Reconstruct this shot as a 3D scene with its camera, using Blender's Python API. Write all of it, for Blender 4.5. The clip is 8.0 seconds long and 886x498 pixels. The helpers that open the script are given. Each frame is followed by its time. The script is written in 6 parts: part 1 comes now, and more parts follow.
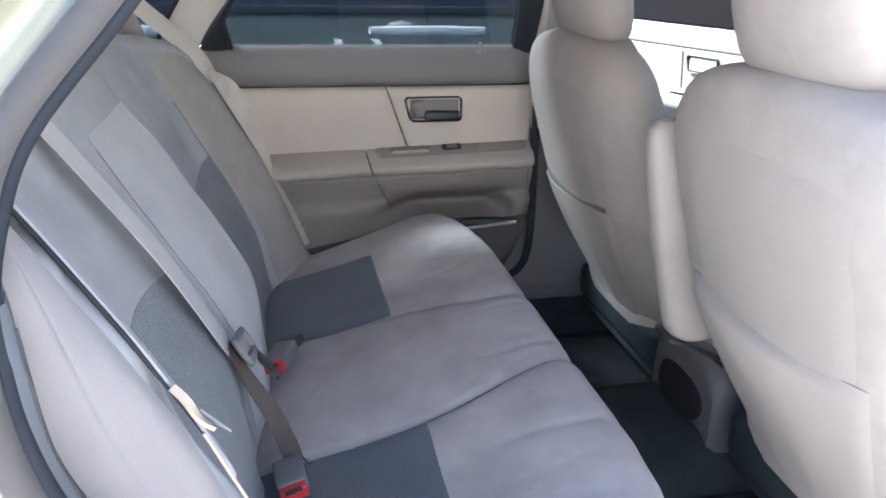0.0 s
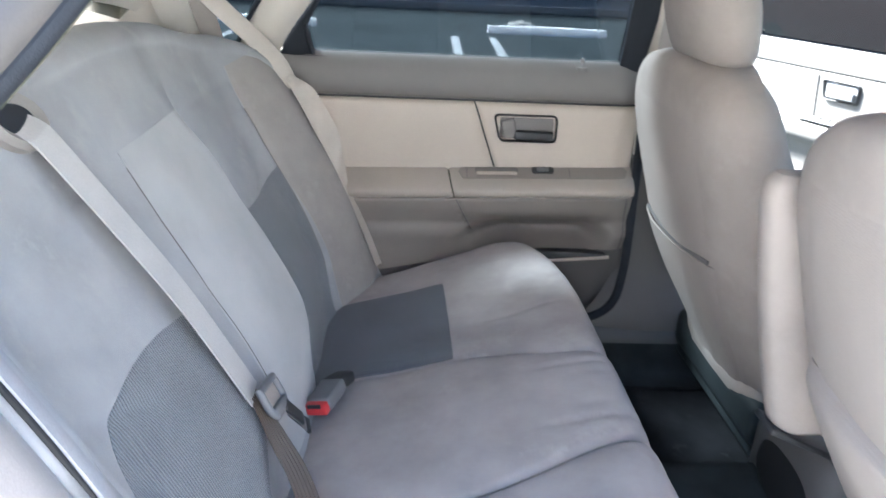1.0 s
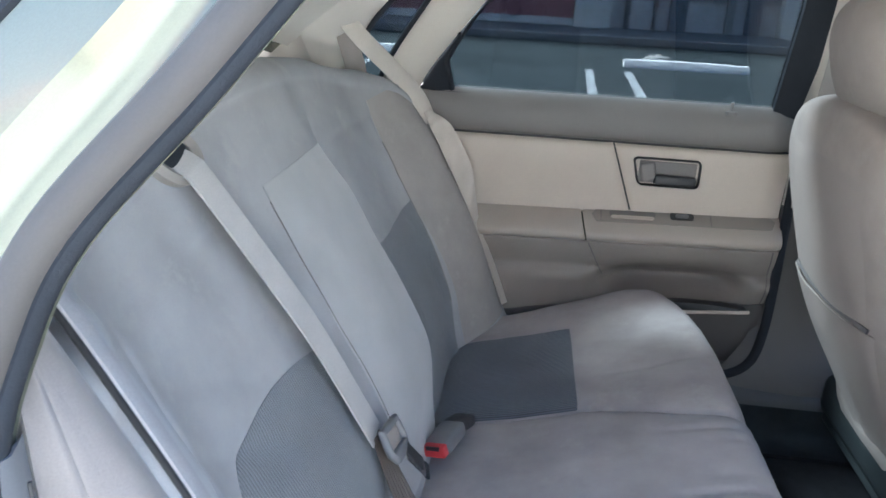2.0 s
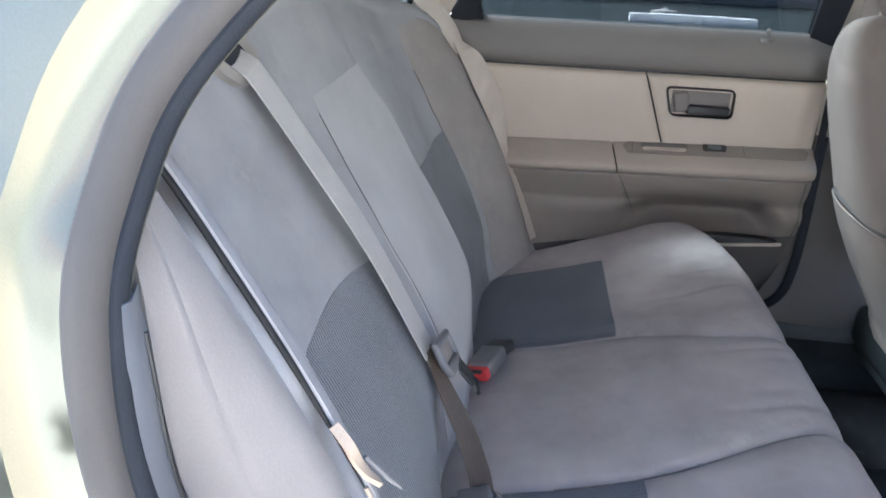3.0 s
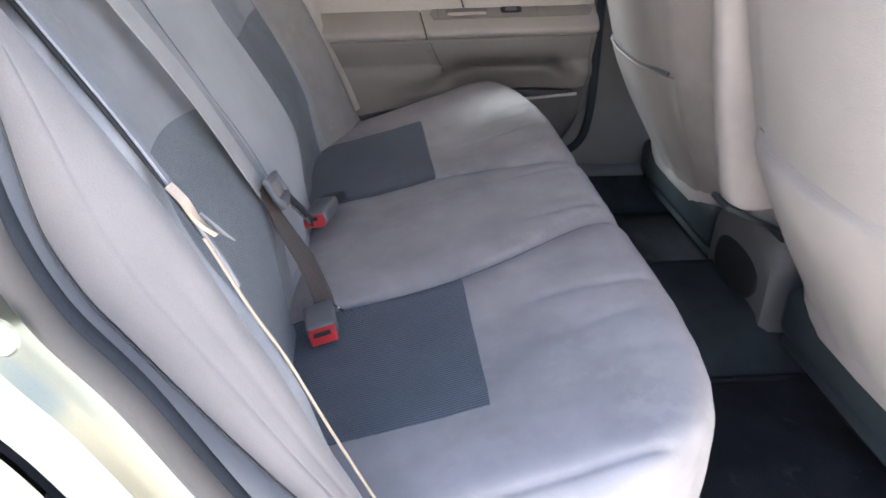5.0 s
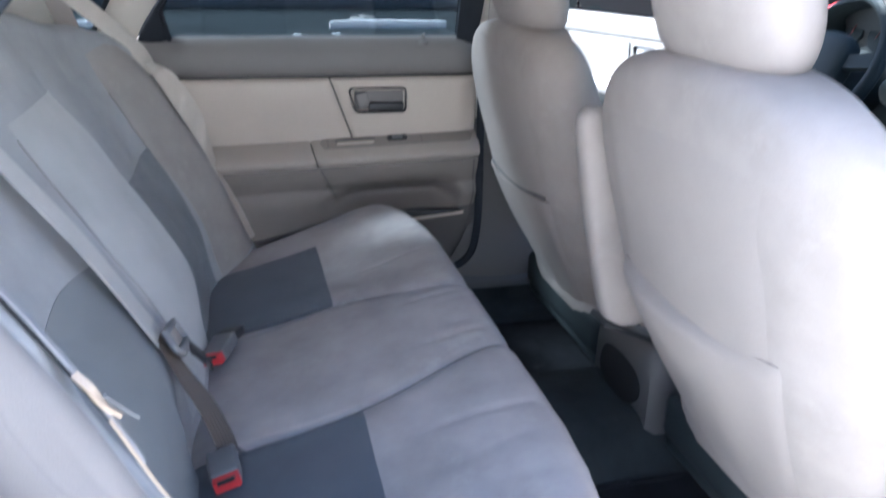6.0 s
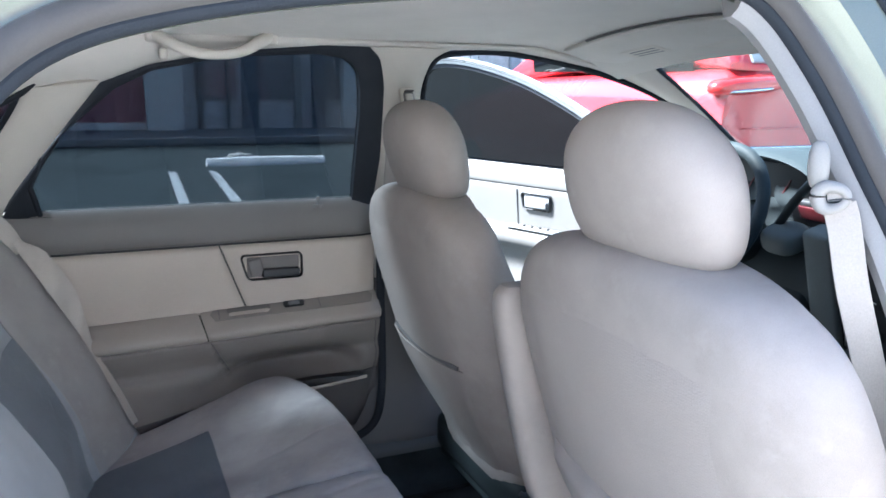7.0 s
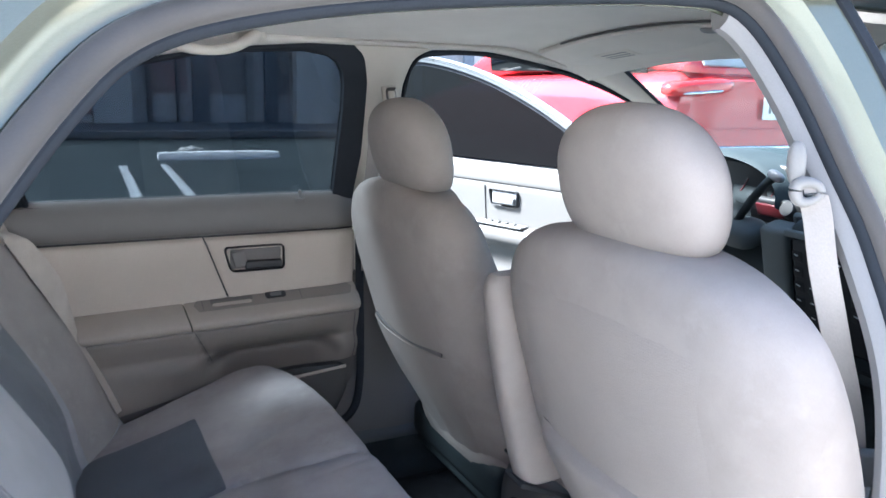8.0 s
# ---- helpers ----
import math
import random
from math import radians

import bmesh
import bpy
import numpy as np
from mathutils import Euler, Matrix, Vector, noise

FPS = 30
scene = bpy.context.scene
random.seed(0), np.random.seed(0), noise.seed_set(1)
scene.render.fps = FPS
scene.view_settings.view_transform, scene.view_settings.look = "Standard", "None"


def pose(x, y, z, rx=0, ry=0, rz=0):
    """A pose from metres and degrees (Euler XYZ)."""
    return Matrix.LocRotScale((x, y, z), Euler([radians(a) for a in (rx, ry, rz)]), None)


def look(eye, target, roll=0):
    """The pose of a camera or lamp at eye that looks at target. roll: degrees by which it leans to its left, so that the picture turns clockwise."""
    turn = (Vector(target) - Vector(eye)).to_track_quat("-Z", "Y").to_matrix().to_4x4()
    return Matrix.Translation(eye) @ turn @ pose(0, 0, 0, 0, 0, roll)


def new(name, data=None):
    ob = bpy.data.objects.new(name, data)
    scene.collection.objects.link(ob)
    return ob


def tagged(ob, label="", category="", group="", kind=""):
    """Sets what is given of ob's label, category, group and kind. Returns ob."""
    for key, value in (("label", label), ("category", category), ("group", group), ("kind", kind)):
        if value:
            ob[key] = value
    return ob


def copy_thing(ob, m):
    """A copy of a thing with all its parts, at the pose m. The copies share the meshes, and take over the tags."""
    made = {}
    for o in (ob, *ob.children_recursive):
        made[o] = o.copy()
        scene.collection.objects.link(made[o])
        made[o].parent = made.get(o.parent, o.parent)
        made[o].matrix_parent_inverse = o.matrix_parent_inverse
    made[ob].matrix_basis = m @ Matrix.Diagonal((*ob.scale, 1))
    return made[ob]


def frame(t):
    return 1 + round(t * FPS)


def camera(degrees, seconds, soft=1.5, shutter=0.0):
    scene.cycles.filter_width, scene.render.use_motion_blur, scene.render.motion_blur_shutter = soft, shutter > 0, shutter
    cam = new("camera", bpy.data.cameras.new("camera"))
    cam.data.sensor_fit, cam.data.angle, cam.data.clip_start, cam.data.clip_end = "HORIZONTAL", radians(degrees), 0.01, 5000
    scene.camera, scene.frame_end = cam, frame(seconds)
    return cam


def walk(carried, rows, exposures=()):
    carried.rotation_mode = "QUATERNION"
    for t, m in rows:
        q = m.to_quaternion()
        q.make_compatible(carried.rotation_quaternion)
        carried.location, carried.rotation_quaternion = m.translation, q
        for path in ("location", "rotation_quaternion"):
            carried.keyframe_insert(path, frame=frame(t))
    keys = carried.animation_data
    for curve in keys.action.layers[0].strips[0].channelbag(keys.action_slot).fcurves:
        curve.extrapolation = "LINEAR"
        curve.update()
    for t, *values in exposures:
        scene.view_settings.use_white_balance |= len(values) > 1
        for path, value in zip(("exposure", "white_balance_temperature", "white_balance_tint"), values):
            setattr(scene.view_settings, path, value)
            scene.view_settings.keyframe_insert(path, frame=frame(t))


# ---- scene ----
cam = camera(59.6, 8.0, shutter=0.3)
PATH = [
    (0, (-0.011, 0.134, 1.251), (0.384, 1.956, 0.525), 1.3),
    (0.5, (0.044, 0.228, 1.246), (0.283, 2.064, 0.49), 2.6),
    (1, (0.078, 0.304, 1.265), (0.204, 2.157, 0.524), 2.9),
    (1.5, (0.081, 0.341, 1.301), (-0.026, 2.218, 0.619), 4.5),
    (2.8, (-0.003, 0.329, 1.214), (-0.221, 2.17, 0.466), 2.2),
    (3, (-0.006, 0.321, 1.208), (-0.184, 2.155, 0.429), 2.7),
    (3.5, (-0.002, 0.29, 1.185), (-0.096, 2.083, 0.303), 2.5),
    (4, (0.013, 0.262, 1.158), (-0.004, 2.01, 0.186), 1.5),
    (5.5, (0.047, 0.11, 1.159), (0.381, 1.85, 0.23), 1.5),
    (6, (0.041, 0.112, 1.244), (0.516, 1.91, 0.507), 1.4),
    (6.5, (0.038, 0.16, 1.294), (0.677, 1.994, 0.813), 1.2),
    (7, (0.024, 0.228, 1.316), (0.806, 2.018, 0.888), 0.8),
    (7.5, (0.001, 0.28, 1.326), (0.903, 2.022, 0.936), 1.2),
    (8, (-0.071, 0.195, 1.319), (0.827, 1.929, 0.886), 1.8),
]
EXPOSURES = [(0.0, 4.01, 5970, 8), (0.5, 4.09, 5990, 8), (1.0, 4.42, 6010, 6), (1.5, 4.2, 5860, 3), (3.0, 3.96, 6090, 8), (3.5, 4.01, 6260, 9.5), (4.0, 3.99, 6210, 10), (5.5, 3.94, 6220, 10), (6.0, 3.9, 5610, 8), (6.5, 3.64, 5610, 6.5), (7.0, 3.64, 5610, 6), (8.0, 3.59, 5710, 7)]
walk(cam, [(t, look(eye, target, roll)) for t, eye, target, roll in PATH], EXPOSURES)

# ---- world and sun ----
world = bpy.data.worlds.new("world")
scene.world = world
world.use_nodes = True
wn = world.node_tree
sky = wn.nodes.new("ShaderNodeTexSky")
sky.sky_type = 'NISHITA'
sky.sun_disc = False
sky.sun_elevation = radians(48)
sky.sun_rotation = radians(-62)
sky.air_density, sky.dust_density, sky.ozone_density = 1.0, 1.5, 1.0
wn.links.new(sky.outputs[0], wn.nodes["Background"].inputs[0])
wn.nodes["Background"].inputs[1].default_value = 0.060
sun = new("sun", bpy.data.lights.new("sun", 'SUN'))
sun.data.energy, sun.data.angle, sun.data.color = 5.0, radians(13), (1.0, 0.965, 0.91)
sun.matrix_world = look((-8.0, 4.3, 10.0), (0, 0, 0))

C = 1.39          # the car's centre line
FAR_Y = 2.13
LEAN_IN = 0.46    # side windows lean in by this much a metre


# ---- materials ----
def nodes_of(name):
    m = bpy.data.materials.new(name)
    m.use_nodes = True
    return m, m.node_tree, m.node_tree.nodes["Principled BSDF"]


def add_node(nt, kind, **values):
    n = nt.nodes.new(kind)
    for key, value in values.items():
        n.inputs[key.replace("_", " ")].default_value = value
    return n


def surface(name, base, rough=0.6, metal=0.0, grain=400.0, grain_bump=0.15, blotch=6.0, blotch_amount=0.12, sheen=0.0, coat=0.0, weave=0.0, weave_bump=0.3, dist=0.001, ribs=0.0, rib_axis='Y', wear=None, spec=0.5):
    """A procedural surface: base colour varied at two scales, with a fine relief."""
    m, nt, bsdf = nodes_of(name)
    link = nt.links.new
    geo = nt.nodes.new("ShaderNodeTexCoord")
    big = add_node(nt, "ShaderNodeTexNoise", Scale=blotch, Detail=4.0, Roughness=0.6)
    fine = add_node(nt, "ShaderNodeTexNoise", Scale=grain, Detail=2.0, Roughness=0.6)
    link(geo.outputs["Object"], big.inputs["Vector"])
    link(geo.outputs["Object"], fine.inputs["Vector"])
    mix = nt.nodes.new("ShaderNodeMixRGB")
    dark = tuple(c * (1 - blotch_amount) for c in base)
    lite = tuple(min(1, c * (1 + blotch_amount)) for c in base)
    mix.inputs[1].default_value, mix.inputs[2].default_value = (*dark, 1), (*lite, 1)
    ramp = add_node(nt, "ShaderNodeMapRange", From_Min=0.3, From_Max=0.7)
    link(big.outputs["Fac"], ramp.inputs["Value"])
    link(ramp.outputs["Result"], mix.inputs[0])
    speck = nt.nodes.new("ShaderNodeMixRGB")
    speck.blend_type = 'OVERLAY'
    speck.inputs[0].default_value = 0.15
    link(mix.outputs[0], speck.inputs[1])
    link(fine.outputs["Fac"], speck.inputs[2])
    last = speck.outputs[0]
    if wear:
        spots = add_node(nt, "ShaderNodeTexNoise", Scale=wear[1], Detail=6.0, Roughness=0.7)
        link(geo.outputs["Object"], spots.inputs["Vector"])
        cut = add_node(nt, "ShaderNodeMapRange", From_Min=wear[2], From_Max=wear[2] + 0.12)
        link(spots.outputs["Fac"], cut.inputs["Value"])
        worn = nt.nodes.new("ShaderNodeMixRGB")
        worn.inputs[2].default_value = (*wear[0], 1)
        link(cut.outputs["Result"], worn.inputs[0])
        link(last, worn.inputs[1])
        last = worn.outputs[0]
    link(last, bsdf.inputs["Base Color"])
    bsdf.inputs["Metallic"].default_value = metal
    rr = add_node(nt, "ShaderNodeMapRange", To_Min=max(0.02, rough - 0.08), To_Max=min(1, rough + 0.08))
    link(big.outputs["Fac"], rr.inputs["Value"])
    link(rr.outputs["Result"], bsdf.inputs["Roughness"])
    bsdf.inputs["Sheen Weight"].default_value = sheen
    bsdf.inputs["Specular IOR Level"].default_value = spec
    bsdf.inputs["Coat Weight"].default_value = coat
    height = fine.outputs["Fac"]
    if weave:
        vor = add_node(nt, "ShaderNodeTexVoronoi", Scale=weave, Randomness=0.35)
        link(geo.outputs["Object"], vor.inputs["Vector"])
        both = nt.nodes.new("ShaderNodeMath")
        both.operation = 'MULTIPLY_ADD'
        both.inputs[1].default_value = weave_bump
        link(vor.outputs["Distance"], both.inputs[0])
        link(fine.outputs["Fac"], both.inputs[2])
        height = both.outputs[0]
    if ribs:
        wave = nt.nodes.new("ShaderNodeTexWave")
        wave.bands_direction = rib_axis
        wave.inputs["Scale"].default_value = ribs
        wave.inputs["Distortion"].default_value = 0.15
        wave.inputs["Detail"].default_value = 1.0
        link(geo.outputs["Object"], wave.inputs["Vector"])
        both = nt.nodes.new("ShaderNodeMath")
        both.operation = 'MULTIPLY_ADD'
        both.inputs[1].default_value = 1.2
        link(wave.outputs["Fac"], both.inputs[0])
        link(height, both.inputs[2])
        height = both.outputs[0]
        tone = nt.nodes.new("ShaderNodeMixRGB")
        tone.blend_type = 'MULTIPLY'
        tone.inputs[0].default_value = 0.48
        link(last, tone.inputs[1])
        link(wave.outputs["Color"], tone.inputs[2])
        link(tone.outputs[0], bsdf.inputs["Base Color"])
    bump = add_node(nt, "ShaderNodeBump", Strength=min(1.0, grain_bump * 2), Distance=dist)
    link(height, bump.inputs["Height"])
    link(bump.outputs["Normal"], bsdf.inputs["Normal"])
    return m


def pane_material(name, tint, rough=0.0, gloss=1.0):
    """A thin pane: tinted see-through, with a mirror gloss that grows towards grazing angles."""
    m = bpy.data.materials.new(name)
    m.use_nodes = True
    nt = m.node_tree
    nt.nodes.remove(nt.nodes["Principled BSDF"])
    out = nt.nodes["Material Output"]
    clear = nt.nodes.new("ShaderNodeBsdfTransparent")
    clear.inputs[0].default_value = (*tint, 1)
    shine = nt.nodes.new("ShaderNodeBsdfGlossy")
    shine.inputs["Roughness"].default_value = rough
    shine.inputs["Color"].default_value = (gloss, gloss, gloss, 1)
    face = add_node(nt, "ShaderNodeLayerWeight", Blend=0.5)
    power = nt.nodes.new("ShaderNodeMath")
    power.operation = 'POWER'
    power.inputs[1].default_value = 5.0
    nt.links.new(face.outputs["Facing"], power.inputs[0])
    fres = nt.nodes.new("ShaderNodeMath")
    fres.operation = 'MULTIPLY_ADD'
    fres.inputs[1].default_value, fres.inputs[2].default_value = 0.9, 0.04
    nt.links.new(power.outputs[0], fres.inputs[0])
    mix = nt.nodes.new("ShaderNodeMixShader")
    nt.links.new(fres.outputs[0], mix.inputs[0])
    nt.links.new(clear.outputs[0], mix.inputs[1])
    nt.links.new(shine.outputs[0], mix.inputs[2])
    nt.links.new(mix.outputs[0], out.inputs[0])
    return m


FABRIC = surface("seat_velour", (0.342, 0.294, 0.262), 0.97, grain=900, grain_bump=0.2, blotch=11, blotch_amount=0.09, sheen=0.06, weave=0, wear=((0.362, 0.312, 0.278), 16, 0.55), spec=0.15)
FABRIC_WING = surface("backrest_velour_taupe", (0.335, 0.312, 0.293), 0.97, grain=900, grain_bump=0.2, blotch=11, blotch_amount=0.09, sheen=0.06, wear=((0.362, 0.338, 0.317), 16, 0.55), spec=0.15)
FABRIC_GREY = surface("backrest_velour_grey", (0.335, 0.338, 0.346), 0.97, grain=900, grain_bump=0.22, blotch=9, blotch_amount=0.10, sheen=0.08, wear=((0.372, 0.372, 0.372), 14, 0.56), spec=0.15)
FABRIC_SEAT = surface("seat_velour_worn", (0.358, 0.326, 0.314), 0.97, grain=900, grain_bump=0.22, blotch=8, blotch_amount=0.16, sheen=0.12, wear=((0.392, 0.360, 0.342), 11, 0.55), spec=0.15)
FABRIC_LIGHT = surface("seat_velour_pale", (0.366, 0.369, 0.370), 0.95, grain=900, grain_bump=0.18, blotch=7, blotch_amount=0.10, sheen=0.35, spec=0.15)
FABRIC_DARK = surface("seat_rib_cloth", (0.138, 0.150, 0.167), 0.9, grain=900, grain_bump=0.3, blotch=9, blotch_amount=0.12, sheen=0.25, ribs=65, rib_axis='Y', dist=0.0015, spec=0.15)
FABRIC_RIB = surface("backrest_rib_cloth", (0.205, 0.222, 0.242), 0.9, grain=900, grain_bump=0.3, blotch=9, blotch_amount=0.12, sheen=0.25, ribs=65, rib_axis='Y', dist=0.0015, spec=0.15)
MESH_CLOTH = surface("seat_back_cloth", (0.338, 0.291, 0.260), 0.92, grain=700, grain_bump=0.25, blotch=4, blotch_amount=0.08, sheen=0.06, weave=260, weave_bump=0.9, wear=((0.348, 0.300, 0.268), 6, 0.58), spec=0.15)
SEAM = surface("seam_thread", (0.16, 0.15, 0.145), 0.9, spec=0.1)
TAN = surface("tan_vinyl", (0.50, 0.436, 0.372), 0.48, grain=650, grain_bump=0.22, blotch=5, blotch_amount=0.06, dist=0.0006, spec=0.3)
PLATE = surface("switch_plate_plastic", (0.25, 0.224, 0.198), 0.42, grain=700, grain_bump=0.15, blotch=5, blotch_amount=0.05, dist=0.0005, spec=0.4)
SILL = surface("sill_plastic", (0.075, 0.078, 0.08), 0.6, grain=650, grain_bump=0.2, blotch=5, blotch_amount=0.08, dist=0.0005)
# Two darker copies of the tan vinyl, with the door's shading in their colour.
TAN_SHADED = surface("tan_vinyl_shaded", (0.23, 0.204, 0.182), 0.5, grain=650, grain_bump=0.22, blotch=5, blotch_amount=0.06, dist=0.0006, spec=0.3)
TAN_ARM_SHADED = surface("armrest_vinyl_shaded", (0.37, 0.324, 0.280), 0.42, grain=650, grain_bump=0.22, blotch=5, blotch_amount=0.06, dist=0.0006, spec=0.4)
TAN_DARK = surface("taupe_vinyl", (0.165, 0.152, 0.142), 0.55, grain=650, grain_bump=0.25, blotch=5, blotch_amount=0.07, dist=0.0006)
TRIM = surface("beige_trim_plastic", (0.60, 0.545, 0.475), 0.55, grain=700, grain_bump=0.05, blotch=4, blotch_amount=0.06, dist=0.0005)
# Beige trim darkened in its colour to offset strong sky light on the near pillar.
TRIM_DIMMED = surface("beige_trim_dimmed", (0.20, 0.19, 0.187), 0.55, grain=700, grain_bump=0.05, blotch=4, blotch_amount=0.06, dist=0.0005)
LINER = surface("headliner_felt", (0.62, 0.575, 0.52), 0.97, grain=900, grain_bump=0.3, blotch=6, blotch_amount=0.06, sheen=0.2, spec=0.15)
GREY_PLASTIC = surface("grey_plastic", (0.16, 0.165, 0.17), 0.5, grain=800, grain_bump=0.2, blotch=8, blotch_amount=0.08, dist=0.0005)
DASH_PALE = surface("dash_pale_vinyl", (0.105, 0.122, 0.122), 0.6, grain=600, grain_bump=0.3, dist=0.0006, spec=0.2)
BLACK = surface("black_plastic", (0.025, 0.026, 0.028), 0.45, grain=700, grain_bump=0.2, dist=0.0005)
HOLE = surface("hollow_black", (0.006, 0.006, 0.007), 0.8, grain=500, grain_bump=0.05)
DASH = surface("dash_vinyl", (0.020, 0.027, 0.030), 0.6, grain=600, grain_bump=0.3, dist=0.0006, spec=0.15)
DASH_GREY = surface("dash_grey_vinyl", (0.030, 0.037, 0.039), 0.6, grain=600, grain_bump=0.3, dist=0.0006, spec=0.2)
STRIP = surface("scuff_plastic", (0.115, 0.122, 0.135), 0.45, grain=700, grain_bump=0.15, blotch=8, blotch_amount=0.06, dist=0.0005)
# Pale door vinyl given a near-black base so that direct sun doesn't burn it out.
DOOR_TRIM_DIMMED = surface("front_door_vinyl_dimmed", (0.075, 0.073, 0.071), 0.5, grain=650, grain_bump=0.2, blotch=4, blotch_amount=0.06, dist=0.0005)
BOLSTER = surface("bolster_cloth", (0.205, 0.186, 0.178), 0.95, grain=900, grain_bump=0.2, blotch=7, blotch_amount=0.08, sheen=0.35, weave=330, weave_bump=0.6, dist=0.0005, spec=0.15)
RUBBER = surface("seal_rubber", (0.022, 0.025, 0.031), 0.8, grain=500, grain_bump=0.25, blotch=14, blotch_amount=0.15, spec=0.2)
SEAL_CLOTH = surface("seal_flocked_rubber", (0.058, 0.051, 0.047), 0.72, grain=600, grain_bump=0.06, blotch=12, blotch_amount=0.12, sheen=0.15)
CARPET = surface("dark_carpet", (0.033, 0.039, 0.042), 1.0, grain=500, grain_bump=0.9, blotch=10, blotch_amount=0.3, dist=0.004, spec=0.15)
MAT = surface("floor_mat_carpet", (0.020, 0.021, 0.024), 1.0, grain=450, grain_bump=0.9, blotch=9, blotch_amount=0.4, dist=0.004, wear=((0.05, 0.052, 0.058), 14, 0.6), spec=0.15)
PAINT = surface("pale_green_silver_paint", (0.188, 0.193, 0.152), 0.24, metal=0.5, grain=900, grain_bump=0.02, blotch=3, blotch_amount=0.04, coat=0.45, wear=((0.235, 0.245, 0.205), 22, 0.72))
SILVER = surface("silver_door_paint", (0.37, 0.385, 0.40), 0.3, metal=0.5, grain=900, grain_bump=0.02, blotch=3, blotch_amount=0.04, coat=0.5)
WEBBING = surface("belt_webbing", (0.44, 0.43, 0.42), 0.75, grain=500, grain_bump=0.2, blotch=15, blotch_amount=0.06, dist=0.0006)
WEBBING_GREY = surface("belt_webbing_grey", (0.31, 0.275, 0.25), 0.75, grain=500, grain_bump=0.25, blotch=15, blotch_amount=0.08, dist=0.0006)
BELT_PALE = surface("belt_webbing_pale", (0.31, 0.305, 0.31), 0.75, grain=500, grain_bump=0.25, blotch=15, blotch_amount=0.08, dist=0.0006)
GUIDE = surface("guide_plastic", (0.24, 0.222, 0.205), 0.5, grain=700, grain_bump=0.05)
CLIP = surface("cream_clip_plastic", (0.38, 0.30, 0.23), 0.5, grain=500, grain_bump=0.1)
DIM_RED = surface("dim_red_lens", (0.09, 0.014, 0.018), 0.3)
WEBBING_BROWN = surface("belt_webbing_brown", (0.085, 0.066, 0.054), 0.6, grain=500, grain_bump=0.2, blotch=15, blotch_amount=0.1)
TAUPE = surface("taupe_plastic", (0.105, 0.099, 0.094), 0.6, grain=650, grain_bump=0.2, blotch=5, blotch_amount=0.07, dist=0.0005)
PAVING = surface("pavement_concrete", (0.28, 0.28, 0.275), 0.9, grain=90, grain_bump=0.4, blotch=2, blotch_amount=0.15, dist=0.003)
WEBBING_TAN = surface("belt_webbing_tan", (0.50, 0.45, 0.395), 0.42, grain=500, grain_bump=0.2, blotch=15, blotch_amount=0.06)
CHROME = surface("latch_steel", (0.65, 0.65, 0.66), 0.22, metal=1.0, grain=300, grain_bump=0.03)
RED_BUTTON = surface("red_release_button", (0.56, 0.040, 0.045), 0.4, grain=500, grain_bump=0.05)
BUCKLE = surface("buckle_plastic", (0.17, 0.17, 0.175), 0.5, grain=700, grain_bump=0.2, dist=0.0005)
RED_PAINT = surface("red_car_paint", (0.42, 0.022, 0.03), 0.25, metal=0.1, grain=900, grain_bump=0.02, blotch=2, blotch_amount=0.05, coat=0.8)
LAMP_RED = surface("lamp_red_plastic", (0.55, 0.02, 0.02), 0.15, coat=1.0, grain=60, grain_bump=0.15)
ASPHALT = surface("asphalt", (0.047, 0.058, 0.062), 0.9, grain=120, grain_bump=0.7, blotch=0.7, blotch_amount=0.2, dist=0.006, wear=((0.070, 0.081, 0.085), 3, 0.62), spec=0.1)
WHITE_PAINT = surface("road_paint", (0.86, 0.86, 0.84), 0.8, grain=90, grain_bump=0.4, blotch=6, blotch_amount=0.1, dist=0.003, wear=((0.3, 0.3, 0.3), 14, 0.66))
LINE_PAINT = surface("worn_line_paint", (0.40, 0.41, 0.415), 0.85, grain=90, grain_bump=0.4, blotch=6, blotch_amount=0.15, dist=0.003, wear=((0.15, 0.155, 0.16), 14, 0.62), spec=0.1)
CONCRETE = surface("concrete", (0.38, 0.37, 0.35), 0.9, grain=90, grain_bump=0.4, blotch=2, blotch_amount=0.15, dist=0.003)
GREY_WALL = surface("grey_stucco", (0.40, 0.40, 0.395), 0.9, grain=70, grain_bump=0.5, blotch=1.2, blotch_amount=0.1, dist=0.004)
BOUNCE_SLAB = surface("bounce_slab_concrete", (0.30, 0.302, 0.303), 0.9, grain=90, grain_bump=0.4, blotch=2, blotch_amount=0.15, dist=0.003)
MAROON = surface("maroon_siding", (0.45, 0.20, 0.21), 0.7, grain=60, grain_bump=0.3, blotch=1.5, blotch_amount=0.12, dist=0.003)
WHITE_WALL = surface("white_stucco", (0.82, 0.80, 0.75), 0.9, grain=70, grain_bump=0.5, blotch=1.2, blotch_amount=0.08, dist=0.004)
DARK_WALL = surface("shaded_shopfront", (0.66, 0.63, 0.61), 0.6, grain=60, grain_bump=0.2, blotch=1.5, blotch_amount=0.15)
TINTED = pane_material("tinted_glass", (0.238, 0.260, 0.277))
TINTED_DARK = pane_material("dark_tinted_glass", (0.0025, 0.006, 0.011))
TINTED_REAR = pane_material("rear_tinted_glass", (0.27, 0.29, 0.30))
CLEAR = pane_material("clear_glass", (0.86, 0.91, 0.90))


